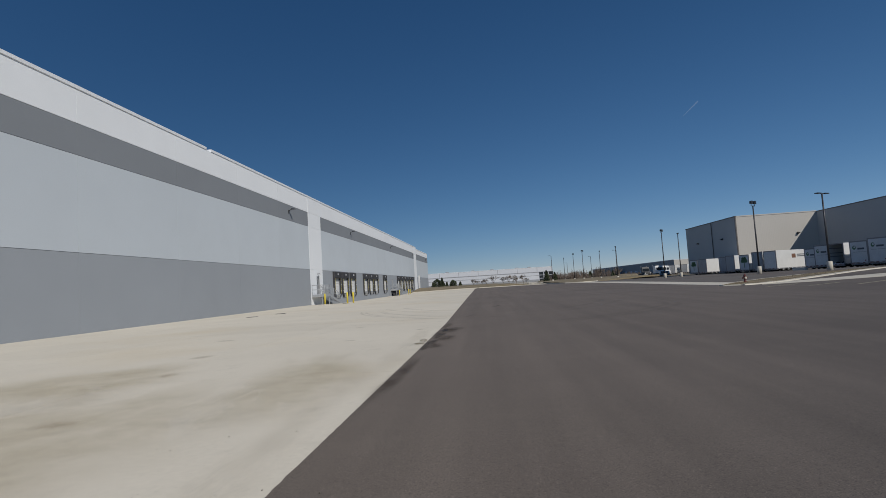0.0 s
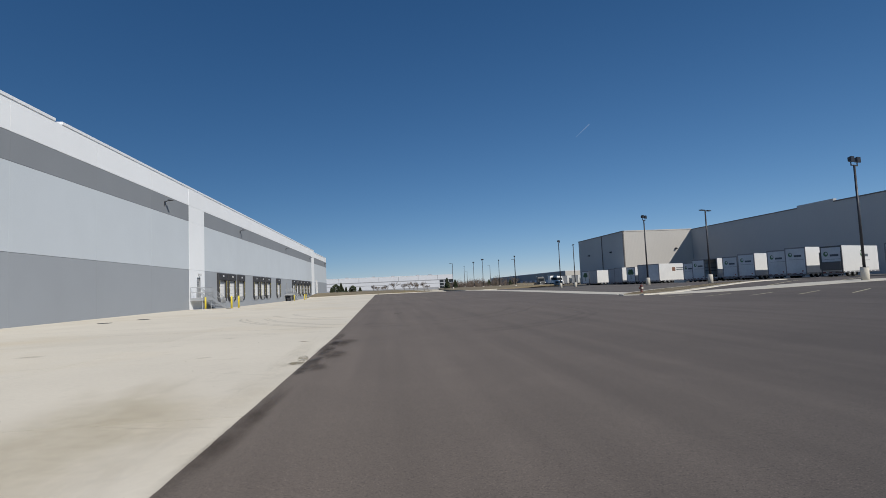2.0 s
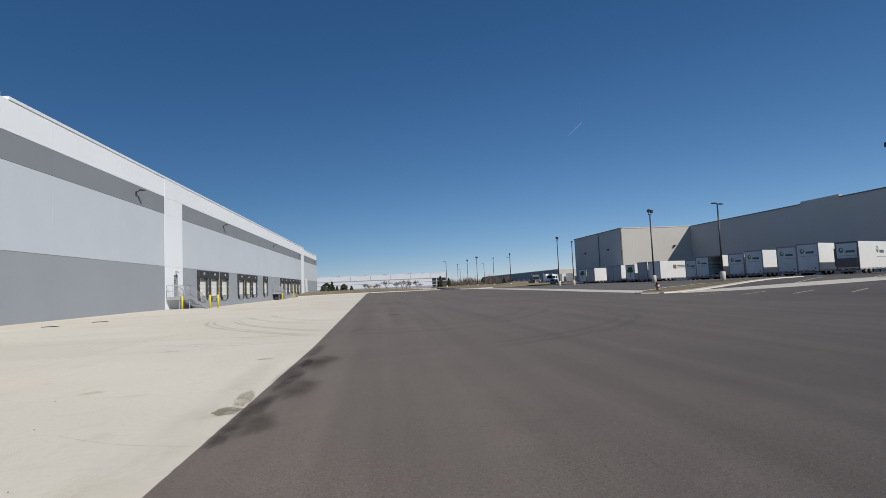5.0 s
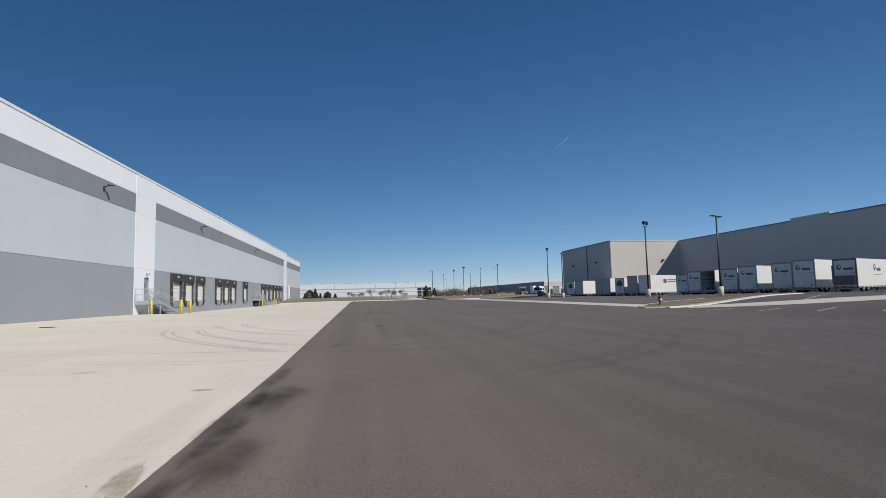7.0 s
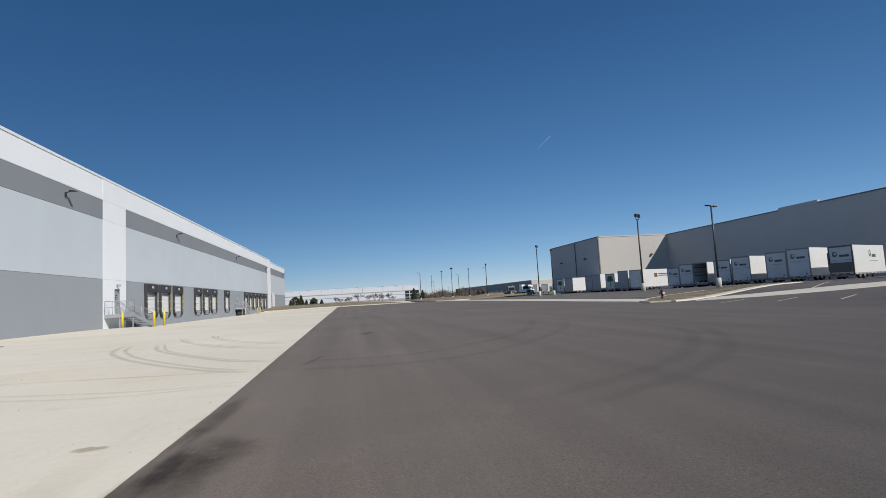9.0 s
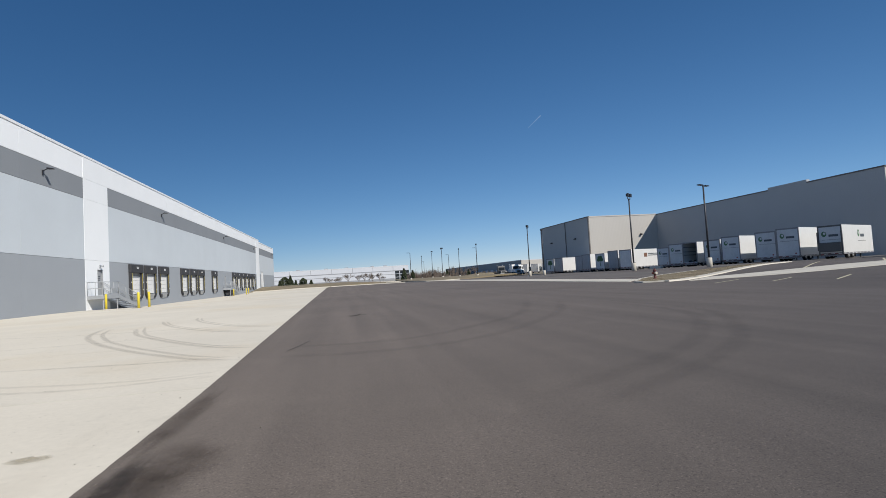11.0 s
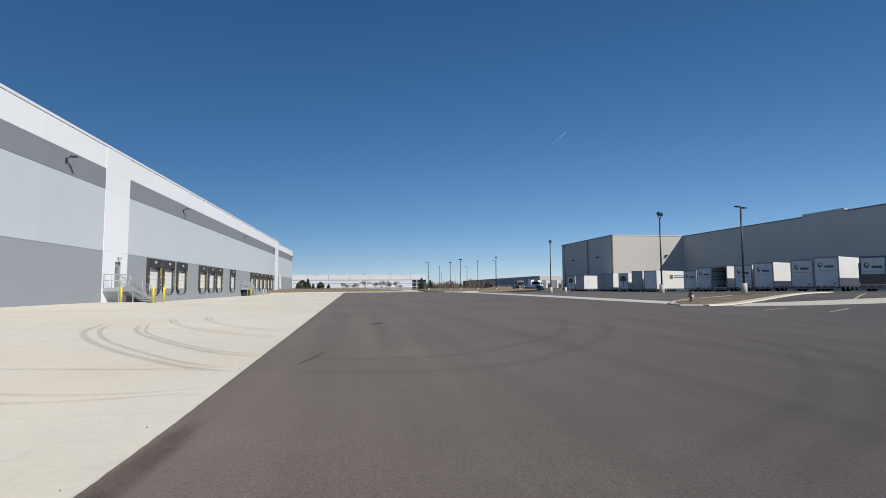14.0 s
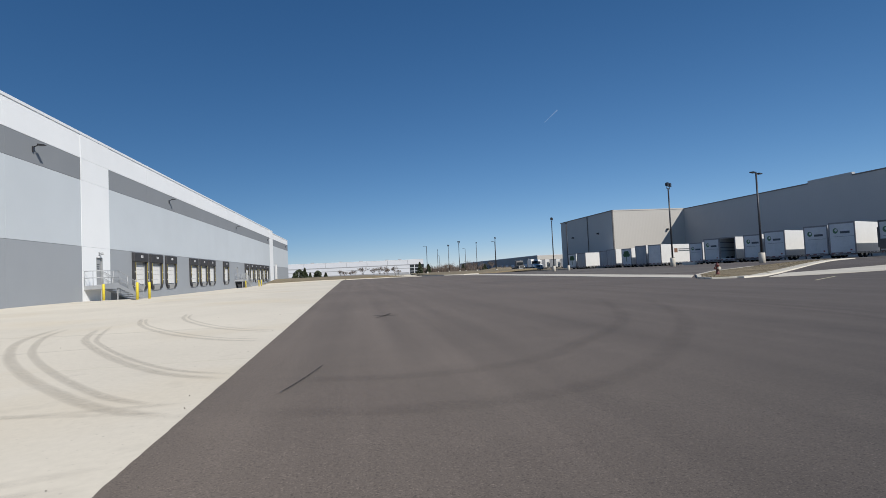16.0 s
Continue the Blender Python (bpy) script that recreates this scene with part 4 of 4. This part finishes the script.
            bm = bmesh.new()
            for f in (0.3, 0.7):
                yy = a + (b - a) * f
                rod(bm, (0.002, yy, zf + 0.1), (0.002, yy, h - 0.2), 0.018, sides=6)
            if style == "grey":
                part("lock_rod", bm, M_GALV, d)
            else:
                bm.free()
    if style in ("leaf", "lift"):
        emblem(o, "x", 0.008, w * 0.74, h - 0.9, 0.56)
        cuboid("red_label", (0.006, 0.012, w * 0.15, w * 0.22, zf + 0.2, zf + 0.36), M_REDMARK, o, "small red hazard label")
    if style == "tree":
        bm = bmesh.new()
        for cy, cz, r in ((0, 0, 0.5), (-0.4, -0.15, 0.36), (0.4, -0.15, 0.36), (-0.2, 0.3, 0.36), (0.25, 0.28, 0.36)):
            rod(bm, (0.0, w / 2 + cy, h - 1.1 + cz), (0.012, w / 2 + cy, h - 1.1 + cz), r, sides=14)
        part("tree_emblem", bm, M_LEAF, o)
        cuboid("trunk_emblem", (0.004, 0.012, w / 2 - 0.07, w / 2 + 0.07, zf + 0.5, h - 1.3), M_LEAF, o)
    if style == "lift":
        cuboid("tail_lift", (-0.22, -0.02, 0.1, w - 0.1, 0.75, 1.75), M_FRAME, o, "folded dark tail lift", 0.02)
        cuboid("rail", (-0.15, 0.0, -0.06, 0.08, 0.9, 2.9), M_FRAME, o)
        cuboid("rail", (-0.15, 0.0, w - 0.08, w + 0.06, 0.9, 2.9), M_FRAME, o)
        emblem(o, "y", -0.004, length * 0.52, h - 0.9, 0.75)
    if style == "side":
        for k, (a, b, z) in enumerate(((4.0, 5.0, 0.1), (5.3, 9.2, 0.26), (5.3, 8.8, -0.05))):
            cuboid("lettering_bar", (a, b, -0.008, -0.002, 2.55 + z - (0.35 if k == 0 else 0), 2.55 + z + (0.4 if k == 0 else 0.16)), M_NAVY if k else M_RUSTMARK, o)
    cuboid("side_rail", (0.1, length, -0.012, 0.0, zf - 0.12, zf + 0.05), M_FRAME_GREY, o)
    cuboid("underframe", (0.2, length - 0.3, w * 0.3, w * 0.7, 0.36, zf - 0.02), M_FRAME, o)
    bm = bmesh.new()
    box(bm, 0.02, 0.14, 0.1, w - 0.1, 0.28, 0.4)
    box(bm, 0.04, 0.12, w * 0.25, w * 0.25 + 0.1, 0.4, zf)
    box(bm, 0.04, 0.12, w * 0.75 - 0.1, w * 0.75, 0.4, zf)
    part("under_ride_guard", bm, M_FRAME_GREY, o)
    for k in range(6):
        a = 0.14 + (w - 0.28) * k / 6
        cuboid("reflective_tape", (-0.006, -0.001, a, a + (w - 0.28) / 6 - 0.01, zf - 0.05, zf - 0.005), M_REDMARK if k % 2 else M_PLATE, o)
    for s in (0.16, w - 0.28):
        cuboid("tail_light", (0.0, 0.02, s, s + 0.12, 0.41, 0.5), M_REDMARK, o)
        bm = bmesh.new()
        box(bm, 3.75, 3.77, s - 0.1, s + 0.3, 0.12, zf - 0.1)
        part("mud_flap", bm, M_RUBBER, o)
    for k in range(int(length / 1.1)):
        cuboid("side_tape", (0.4 + k * 1.1, 0.75 + k * 1.1, -0.018, -0.013, zf - 0.06, zf - 0.01), M_PLATE, o)
    for xx in (1.7, 3.0):
        for yy in (0.2, w - 0.2):
            wheel(o, xx, yy)
    for yy in (w * 0.2, w * 0.8):
        cuboid("landing_leg", (length - 3.0, length - 2.85, yy - 0.07, yy + 0.07, 0.0, zf - 0.02), M_FRAME, o)
    return o


for row in ((53, 60.9, 2.2, "lift", 3.95, 9.5), (53, 66.2, 2.4, "leaf", 4.2), (53, 69.5, 2.38, "leaf", 4.08), (53, 75.5, 2.39, "leaf", 4.01), (53, 79.2, 2.31, "leaf", 3.83), (53, 84.1, 2.25, "open", 3.83), (53, 87.4, 2.28, "leaf", 3.82), (56, 95.4, 2.2, "leaf", 3.6), (53, 102.3, 2.51, "side", 3.8), (53, 107, 2.28, "grey", 3.88), (53, 112.3, 2.2, "tree", 3.6), (53, 118.5, 2.2, "grey", 3.72), (53, 121.8, 2.2, "grey", 3.6), (53, 132.9, 2.53, "grey", 3.6), (53, 138.2, 2.46, "tree", 3.6), (53, 52.2, 2.6, "leaf", 3.7)):
    trailer(*row)

block = tagged(empty("concrete_block", pose(50.6, 91.0, ground_z(50.6, 91.0), 0, 0, 20)), "pale concrete wheel block lying beside the trailers", "block")
bm = bmesh.new()
v = box(bm, -0.3, 0.3, -1.1, 1.1, 0.0, 0.45)
for k in (4, 5, 6, 7):
    v[k].co.x *= 0.7
part("body", bevelled(bm, 0.03), M_KERB, block)


# ---- far ground, lawns, drives ----


def lawn_z(x, y):
    return ground_z(x, y) + 0.1 + 0.7 * smooth(133, 152, y) * (1 - smooth(2, 14, x)) * (1 - smooth(178, 190, y)) + 0.5 * smooth(122, 150, y) * smooth(16, 26, x) + 0.08 * noise.noise(Vector((x * 0.2, y * 0.2, 0)))


band("lawn", [(-18.2, 132.6), (-18.2, 160), (-18.2, 175.4), (-60, 176), (-60, 196)], [(-1.4, 132.6), (10, 150), (14, 172), (14, 180), (14, 196)], 0.0, M_GRASS, "strip of dry winter lawn beyond the apron", "grass", lawn_z, 0.3)
band("lawn", [(19, 123.4), (18.5, 150), (20, 200), (24, 250)], [(25.2, 124.2), (48, 152), (60, 200), (60, 250)], 0.0, M_GRASS, "low bank of dry winter grass", "grass", lawn_z, 0.3)
tagged(raised("drive", [(-70, 214), (60, 214), (60, 222), (-70, 222)], -0.2, 0.0, M_ASPHALT_OLD, ""), "far grey driveway", "road", kind="structure")
tagged(raised("car_park", [(-90, 236), (60, 236), (60, 300), (-90, 300)], -0.2, 0.0, M_KERB, ""), "far pale paved car park", "pavement", kind="structure")
kerb([(-2, 180.5), (10, 180.5), (30, 180.5)], 0.5, 0.14)

# ---- far white building ----
M_FARWHITE = material("far_white_panels", (0.60, 0.62, 0.66), 0.7, stain=(0.05, 0.04))
M_FARGREY = material("far_grey_stripe", (0.30, 0.31, 0.33), 0.7)
M_FARGLASS = material("dark_window_glass", (0.03, 0.035, 0.04), 0.1)
M_FARSIDE = material("shaded_blue_grey_siding", (0.23, 0.25, 0.27), 0.6, stain=(0.05, 0.06))
far = tagged(empty("office_warehouse", pose(0, 384, -0.5)), "long low white warehouse with grey stripes and a glazed corner", "warehouse")
cuboid("wall", (-150, 47, 0, 90, -0.4, 10.2), M_FARWHITE, far)
cuboid("stripe", (-150, 47.05, -0.06, -0.003, 6.55, 7.1), M_FARGREY, far)
cuboid("stripe", (-150, 47.05, -0.05, -0.003, 4.3, 4.6), M_FARGREY, far)
cuboid("stripe", (-150, 36.9, -0.05, -0.003, -0.3, 1.7), M_FARGREY, far)
cuboid("coping", (-150, 47.1, -0.1, 0.4, 10.2, 10.4), M_COPING, far)
for k in range(14):
    cuboid("panel_joint", (-146 + k * 14, -145.75 + k * 14, -0.045, -0.003, 7.1, 10.2), M_FARGREY, far)
for x0 in (37.5, 41.0, 44.3):
    for z0 in (0.3, 2.6, 4.9):
        w = cuboid("window", (x0, x0 + 2.9, -0.1, -0.06, z0, z0 + 1.9), M_FARGLASS, far)
        cuboid("window_frame", (x0 - 0.08, x0 + 2.98, -0.06, -0.004, z0 - 0.08, z0 + 1.98), M_FARGREY, w)
for x0 in (-70, -52, -30, -11, 3, 21, 30):
    bm = bmesh.new()
    box(bm, x0, x0 + 2.4, 6, 8, 10.2, 11.1)
    part("roof_unit", bevelled(bm, 0.08), M_FARGREY, far, "small rooftop unit")

# ---- far grey warehouse behind the lot ----
grey = tagged(empty("grey_warehouse", pose(152.6, 448, 0)), "long grey warehouse, its end wall painted paler as the sunlit face", "warehouse")
# Dark side and pale end: shade and sun put into the wall colours
cuboid("side_wall", (0, 40, 0, 340, -0.5, 10.0), M_FARSIDE, grey)
cuboid("end_wall", (0.05, 40, -0.12, -0.004, -0.5, 10.3), M_SIDING, grey)
cuboid("roof_edge", (-0.2, 40, -0.2, 340, 10.0, 10.55), M_FARWHITE, grey)
for k in range(16):
    y = 8 + k * 20
    cuboid("dock_door", (-0.2, -0.004, y, y + 9, 0.2, 3.6), M_FARWHITE, grey)
for k in range(9):
    cuboid("end_dock_door", (2 + k * 2.6, 3.4 + k * 2.6, -0.2, -0.125, 0.3, 3.4), M_DARK, grey)


# ---- trucks at the end of the row ----
def tractor(x, y, turn, mat, label):
    o = tagged(empty("truck", pose(x, y, ground_z(x, y), 0, 0, turn)), label, "truck", "trucks at the end of the row")
    bm = bmesh.new()
    v = box(bm, -1.2, 1.2, 0.0, 2.1, 0.9, 3.3)
    for k in (4, 5):
        v[k].co.y += 0.5
    part("cab", bevelled(bm, 0.06, 2), mat, o)
    bm = bmesh.new()
    v = box(bm, -1.05, 1.05, -1.7, -0.004, 0.75, 1.85)
    for k in (4, 5):
        v[k].co.z -= 0.25
    part("hood", bevelled(bm, 0.08, 2), mat, o)
    bm = bmesh.new()
    box(bm, -1.0, 1.0, 0.12, 0.16, 1.95, 2.75)
    for q in bm.verts:
        q.co.y += (q.co.z - 1.95) * 0.21 - 0.09 + 0.05
    part("windscreen", bm, M_GLASS, o)
    cuboid("grille", (-0.6, 0.6, -1.74, -1.705, 0.8, 1.45), M_FRAME, o)
    cuboid("front_bumper", (-1.2, 1.2, -1.9, -1.745, 0.4, 0.75), M_GALV, o)
    for s in (-1, 1):
        cuboid("headlight", (s * 0.85 - 0.15, s * 0.85 + 0.15, -1.735, -1.705, 1.05, 1.3), M_PLATE, o)
    cuboid("chassis", (-0.5, 0.5, 2.15, 5.8, 0.6, 0.95), M_FRAME, o)
    for yy in (-1.0, 3.7, 5.0):
        for s in (-1, 1):
            bm = bmesh.new()
            rod(bm, (s * 1.15 - 0.15, yy, 0.5), (s * 1.15 + 0.15, yy, 0.5), 0.5, sides=18)
            w = part("wheel", bm, M_TYRE_RUBBER, o)
            bm = bmesh.new()
            rod(bm, (s * 1.15 - 0.17, yy, 0.5), (s * 1.15 + 0.17, yy, 0.5), 0.24, sides=12)
            part("rim", bm, M_RIM, w)
    for s in (-1, 1):
        bm = bmesh.new()
        rod(bm, (s * 1.0, 2.35, 0.9), (s * 1.0, 2.35, 3.6), 0.07)
        part("exhaust_stack", bm, M_GALV, o)


tractor(54.5, 172.0, 10, M_CAB, "white semi tractor parked beside the trailers")
tractor(59.5, 184.0, 5, M_CAB, "white semi tractor parked beside the trailers")
tractor(64.5, 197.0, -5, M_CAB, "white semi tractor parked beside the trailers")
tractor(55.5, 190.0, 0, M_FRAME, "dark semi tractor parked beside the trailers")
for x, y in ((70, 218), (75, 219), (80, 220), (85, 221)):
    trailer(x, y, 2.6, "grey", 3.6, 10, 60)

# ---- wall lamps and pipes of the neighbouring building ----
for x, y, axis in ((NX, 145.5, "x"), (NX, 161.5, "x"), (77.0, NY, "y")):
    o = tagged(empty("wall_light", pose(x, y, 8.6, 0, 0, 180 if axis == "x" else -90)), "small dark lamp on the metal siding", "wall lamp", "lamps on the metal-clad warehouse")
    cuboid("back_plate", (0.04, 0.12, -0.2, 0.2, -0.2, 0.25), M_LAMP, o, bev=0.02)
    bm = bmesh.new()
    v = box(bm, 0.12, 0.6, -0.25, 0.25, -0.1, 0.3)
    v[5].co.z -= 0.2
    v[6].co.z -= 0.2
    part("hood", bevelled(bm, 0.02), M_LAMP, o)


# ---- trees and shrubs ----
def leaf_material(name, colour):
    m = material(name, colour, 0.8, grain=(6, 0.3), stain=(0.8, 0.25))
    return m


M_BARK = material("grey_brown_bark", (0.13, 0.105, 0.085), 0.9, grain=(20, 0.3))
M_TWIG = material("bare_twigs", (0.17, 0.135, 0.11), 0.9, grain=(10, 0.3))
M_NEEDLE = leaf_material("dark_green_needles", (0.06, 0.075, 0.038))
M_SCRUB = leaf_material("dry_scrub", (0.17, 0.13, 0.085))


def conifer(x, y, h, spread, seed, round_=False):
    """An evergreen: tapered trunk, whorls of drooping boughs set with small needle blades."""
    rnd = random.Random(seed)
    z = ground_z(x, y)
    o = tagged(empty("evergreen_tree", pose(x, y, z)), "dark evergreen tree on the far lawn", "tree", "evergreens on the far lawn")
    bm = bmesh.new()
    rod(bm, (0, 0, -0.1), (0, 0, h * 0.95), 0.05 * h * 0.4, 0.01, sides=7)
    part("trunk", bm, M_BARK, o)
    bm = bmesh.new()
    n = int(900 * max(1, h / 3))
    for k in range(n):
        f = rnd.random() ** 0.8
        r = spread * ((1 - f) if not round_ else math.sqrt(max(0.02, 1 - (2 * f - 0.9) ** 2 * 0.9))) * (0.35 + 0.65 * rnd.random() ** 0.5)
        a = rnd.random() * math.tau
        lump = 1 + 0.25 * math.sin(3 * a + 5 * f + seed)
        c = Vector((r * lump * math.cos(a), r * lump * math.sin(a), h * (0.08 + 0.92 * f) - 0.12 * r))
        s = 0.16 + 0.2 * rnd.random()
        u = Vector((rnd.uniform(-1, 1), rnd.uniform(-1, 1), rnd.uniform(-0.6, 0.6))).normalized() * s
        w = Vector((math.cos(a), math.sin(a), -0.4)) * s
        bm.faces.new([bm.verts.new(c + q) for q in (-u, w * 0.8, u, -w * 0.5)])
    part("crown", bm, M_NEEDLE, o)


def bare_tree(x, y, h, seed, spread=0.38, twigs=M_TWIG):
    """A leafless tree: trunk, forked limbs and fine twigs."""
    rnd = random.Random(seed)
    o = tagged(empty("bare_tree", pose(x, y, ground_z(x, y))), "bare winter tree with fine brown twigs", "tree", "bare trees in the distance")
    bm = bmesh.new()
    rod(bm, (0, 0, -0.1), (0, 0, h * 0.2), 0.03 * h * 0.6, 0.02 * h * 0.6, sides=7)
    part("trunk", bm, M_BARK, o)
    bm = bmesh.new()

    def grow(p, way, length, r, depth):
        q = p + way * length
        rod(bm, p, q, max(r, 0.018), max(r * 0.6, 0.014), sides=3, cap=False)
        if depth < 4:
            for _ in range(4 if depth < 3 else 3):
                w = (way + Vector((rnd.uniform(-1, 1), rnd.uniform(-1, 1), rnd.uniform(-0.25, 0.5))) * (0.55 + spread)).normalized()
                grow(p + way * length * rnd.uniform(0.55, 1.0), w, length * rnd.uniform(0.55, 0.75), r * 0.55, depth + 1)

    for _ in range(5):
        grow(Vector((0, 0, h * 0.16)), Vector((rnd.uniform(-0.8, 0.8), rnd.uniform(-0.8, 0.8), 1)).normalized(), h * 0.3, 0.012 * h, 1)
    part("crown", bm, twigs, o)


for k, (x, y, h, s, r) in enumerate(((-18.4, 190, 2.9, 1.0, False), (-17.0, 192, 4.3, 1.9, True), (-15.2, 191, 4.6, 1.6, False), (-13.3, 188, 2.7, 0.7, False), (-11.6, 196, 3.5, 1.5, True), (-8.5, 187, 2.5, 0.9, False), (23.2, 205, 4.4, 1.3, False), (26.3, 205, 3.6, 1.1, False), (46, 240, 3.6, 1.2, False), (58, 250, 3.2, 1.1, False))):
    conifer(x, y, h * (0.82 if x < 0 else 1.0), s * (0.8 if x < 0 else 1.0), 11 + k, r)
for k, (x, y, h) in enumerate(((-4.5, 205, 3.2), (-3.0, 207, 2.8), (0.5, 210, 3.4), (3.2, 205, 4.6), (7.0, 206, 3.6), (9.0, 204, 4.2), (10.6, 207, 4.3), (14.5, 206, 3.9), (16.0, 212, 2.6), (37, 225, 5.0), (49, 235, 5.5), (55, 225, 5.0), (-0.8, 206, 2.6), (11.8, 205, 3.0))):
    bare_tree(x, y, h * 1.15, 40 + k)


def scrub(name, box_, count, height, seed, label, mat):
    """A thicket of thin upright stems and twigs."""
    rnd = random.Random(seed)
    bm = bmesh.new()
    x0, x1, y0, y1 = box_
    for _ in range(count):
        x, y = rnd.uniform(x0, x1), rnd.uniform(y0, y1)
        h = height * rnd.uniform(0.4, 1.0) * (0.7 + 0.5 * noise.noise(Vector((x * 0.15, y * 0.1, seed))))
        for _ in range(4):
            w = Vector((rnd.uniform(-0.35, 0.35), rnd.uniform(-0.35, 0.35), 1)).normalized()
            p = Vector((x, y, ground_z(x, y) - 0.05))
            q = p + w * h * rnd.uniform(0.5, 1)
            s = Vector((rnd.uniform(-1, 1), rnd.uniform(-1, 1), 0)).normalized() * (0.03 + 0.02 * h)
            bm.faces.new([bm.verts.new(c) for c in (p - s, p + s, q + s * 0.3, q - s * 0.3)])
            for _ in range(3):
                c = p.lerp(q, rnd.uniform(0.35, 1))
                e = c + Vector((rnd.uniform(-1, 1), rnd.uniform(-1, 1), rnd.uniform(0.1, 1))).normalized() * h * 0.28
                bm.faces.new([bm.verts.new(v) for v in (c - s * 0.6, c + s * 0.6, e)])
    return tagged(part(name, bm, mat), label, "scrub", kind="stuff")


scrub("scrub", (28, 46, 232, 246), 420, 4.6, 3, "brown leafless thicket at the edge of the lawn", M_TWIG)
scrub("scrub", (58, 80, 232, 246), 260, 2.8, 5, "brown leafless thicket behind the lot", M_SCRUB)
scrub("scrub", (44, 60, 200, 212), 200, 1.6, 6, "low dry brush behind the lot", M_SCRUB)
scrub("far_woods", (30, 150, 600, 640), 700, 13, 8, "far line of bare woods", M_TWIG)


def turf(name, outline_test, box_, count, height, seed, lift):
    rnd = random.Random(seed)
    verts, faces = [], []
    x0, x1, y0, y1 = box_
    while len(faces) < count:
        x, y = rnd.uniform(x0, x1), rnd.uniform(y0, y1)
        if not outline_test(x, y):
            continue
        z = ground_z(x, y) + lift
        a, h = rnd.random() * math.tau, height * rnd.uniform(0.4, 1.2)
        c, s = math.cos(a) * 0.025, math.sin(a) * 0.025
        lean = rnd.uniform(-0.06, 0.06)
        n = len(verts)
        verts += [(x - c, y - s, z), (x + c, y + s, z), (x + lean, y + lean, z + h)]
        faces.append((n, n + 1, n + 2))
    me = bpy.data.meshes.new(name)
    me.from_pydata(verts, [], faces)
    me.materials.append(M_GRASS)
    tagged(new(name, me), "short dry tufts of winter grass", "grass", kind="stuff")


def in_island(x, y):
    inside, n = False, len(ISLAND)
    for k in range(n):
        (ax, ay), (bx, by) = ISLAND[k], ISLAND[(k + 1) % n]
        if (ay > y) != (by > y) and x < (bx - ax) * (y - ay) / (by - ay) + ax:
            inside = not inside
    return inside


turf("grass", in_island, (16, 44, 38, 60), 6000, 0.025, 21, 0.058)

# ---- small earth mounds behind the lot ----
for k, (x, y, rx, h) in enumerate(((52, 205, 7, 1.3), (62, 206, 6, 0.9), (38, 200, 6, 0.8))):
    bm = bmesh.new()
    bmesh.ops.create_icosphere(bm, subdivisions=4, radius=1)
    for v in bm.verts:
        q = 1 + 0.25 * noise.noise(v.co * 2 + Vector((k * 7, 0, 0)))
        v.co = Vector((x + v.co.x * rx * q, y + v.co.y * 4 * q, v.co.z * h * q - 0.1))
    tagged(part("earth_mound", bm, M_GROUND), "low mound of brown earth and dead grass", "mound")


# ---- thin vapour trail, far up ----
M_TRAIL = mark_material("thin_vapour", (0.9, 0.92, 0.95), 0.1, 0.01, False)
bm = bmesh.new()
a, b = Vector((1068, 2812, 803)), Vector((1151, 2812, 877))
side = Vector((0.5, 0, -0.6)) * 4.5
bm.faces.new([bm.verts.new(v) for v in (a - side * 0.3, a + side * 0.3, b + side, b - side)])
tagged(part("vapour_trail", bm, M_TRAIL), "thin white vapour trail high in the sky", "cloud", kind="structure")
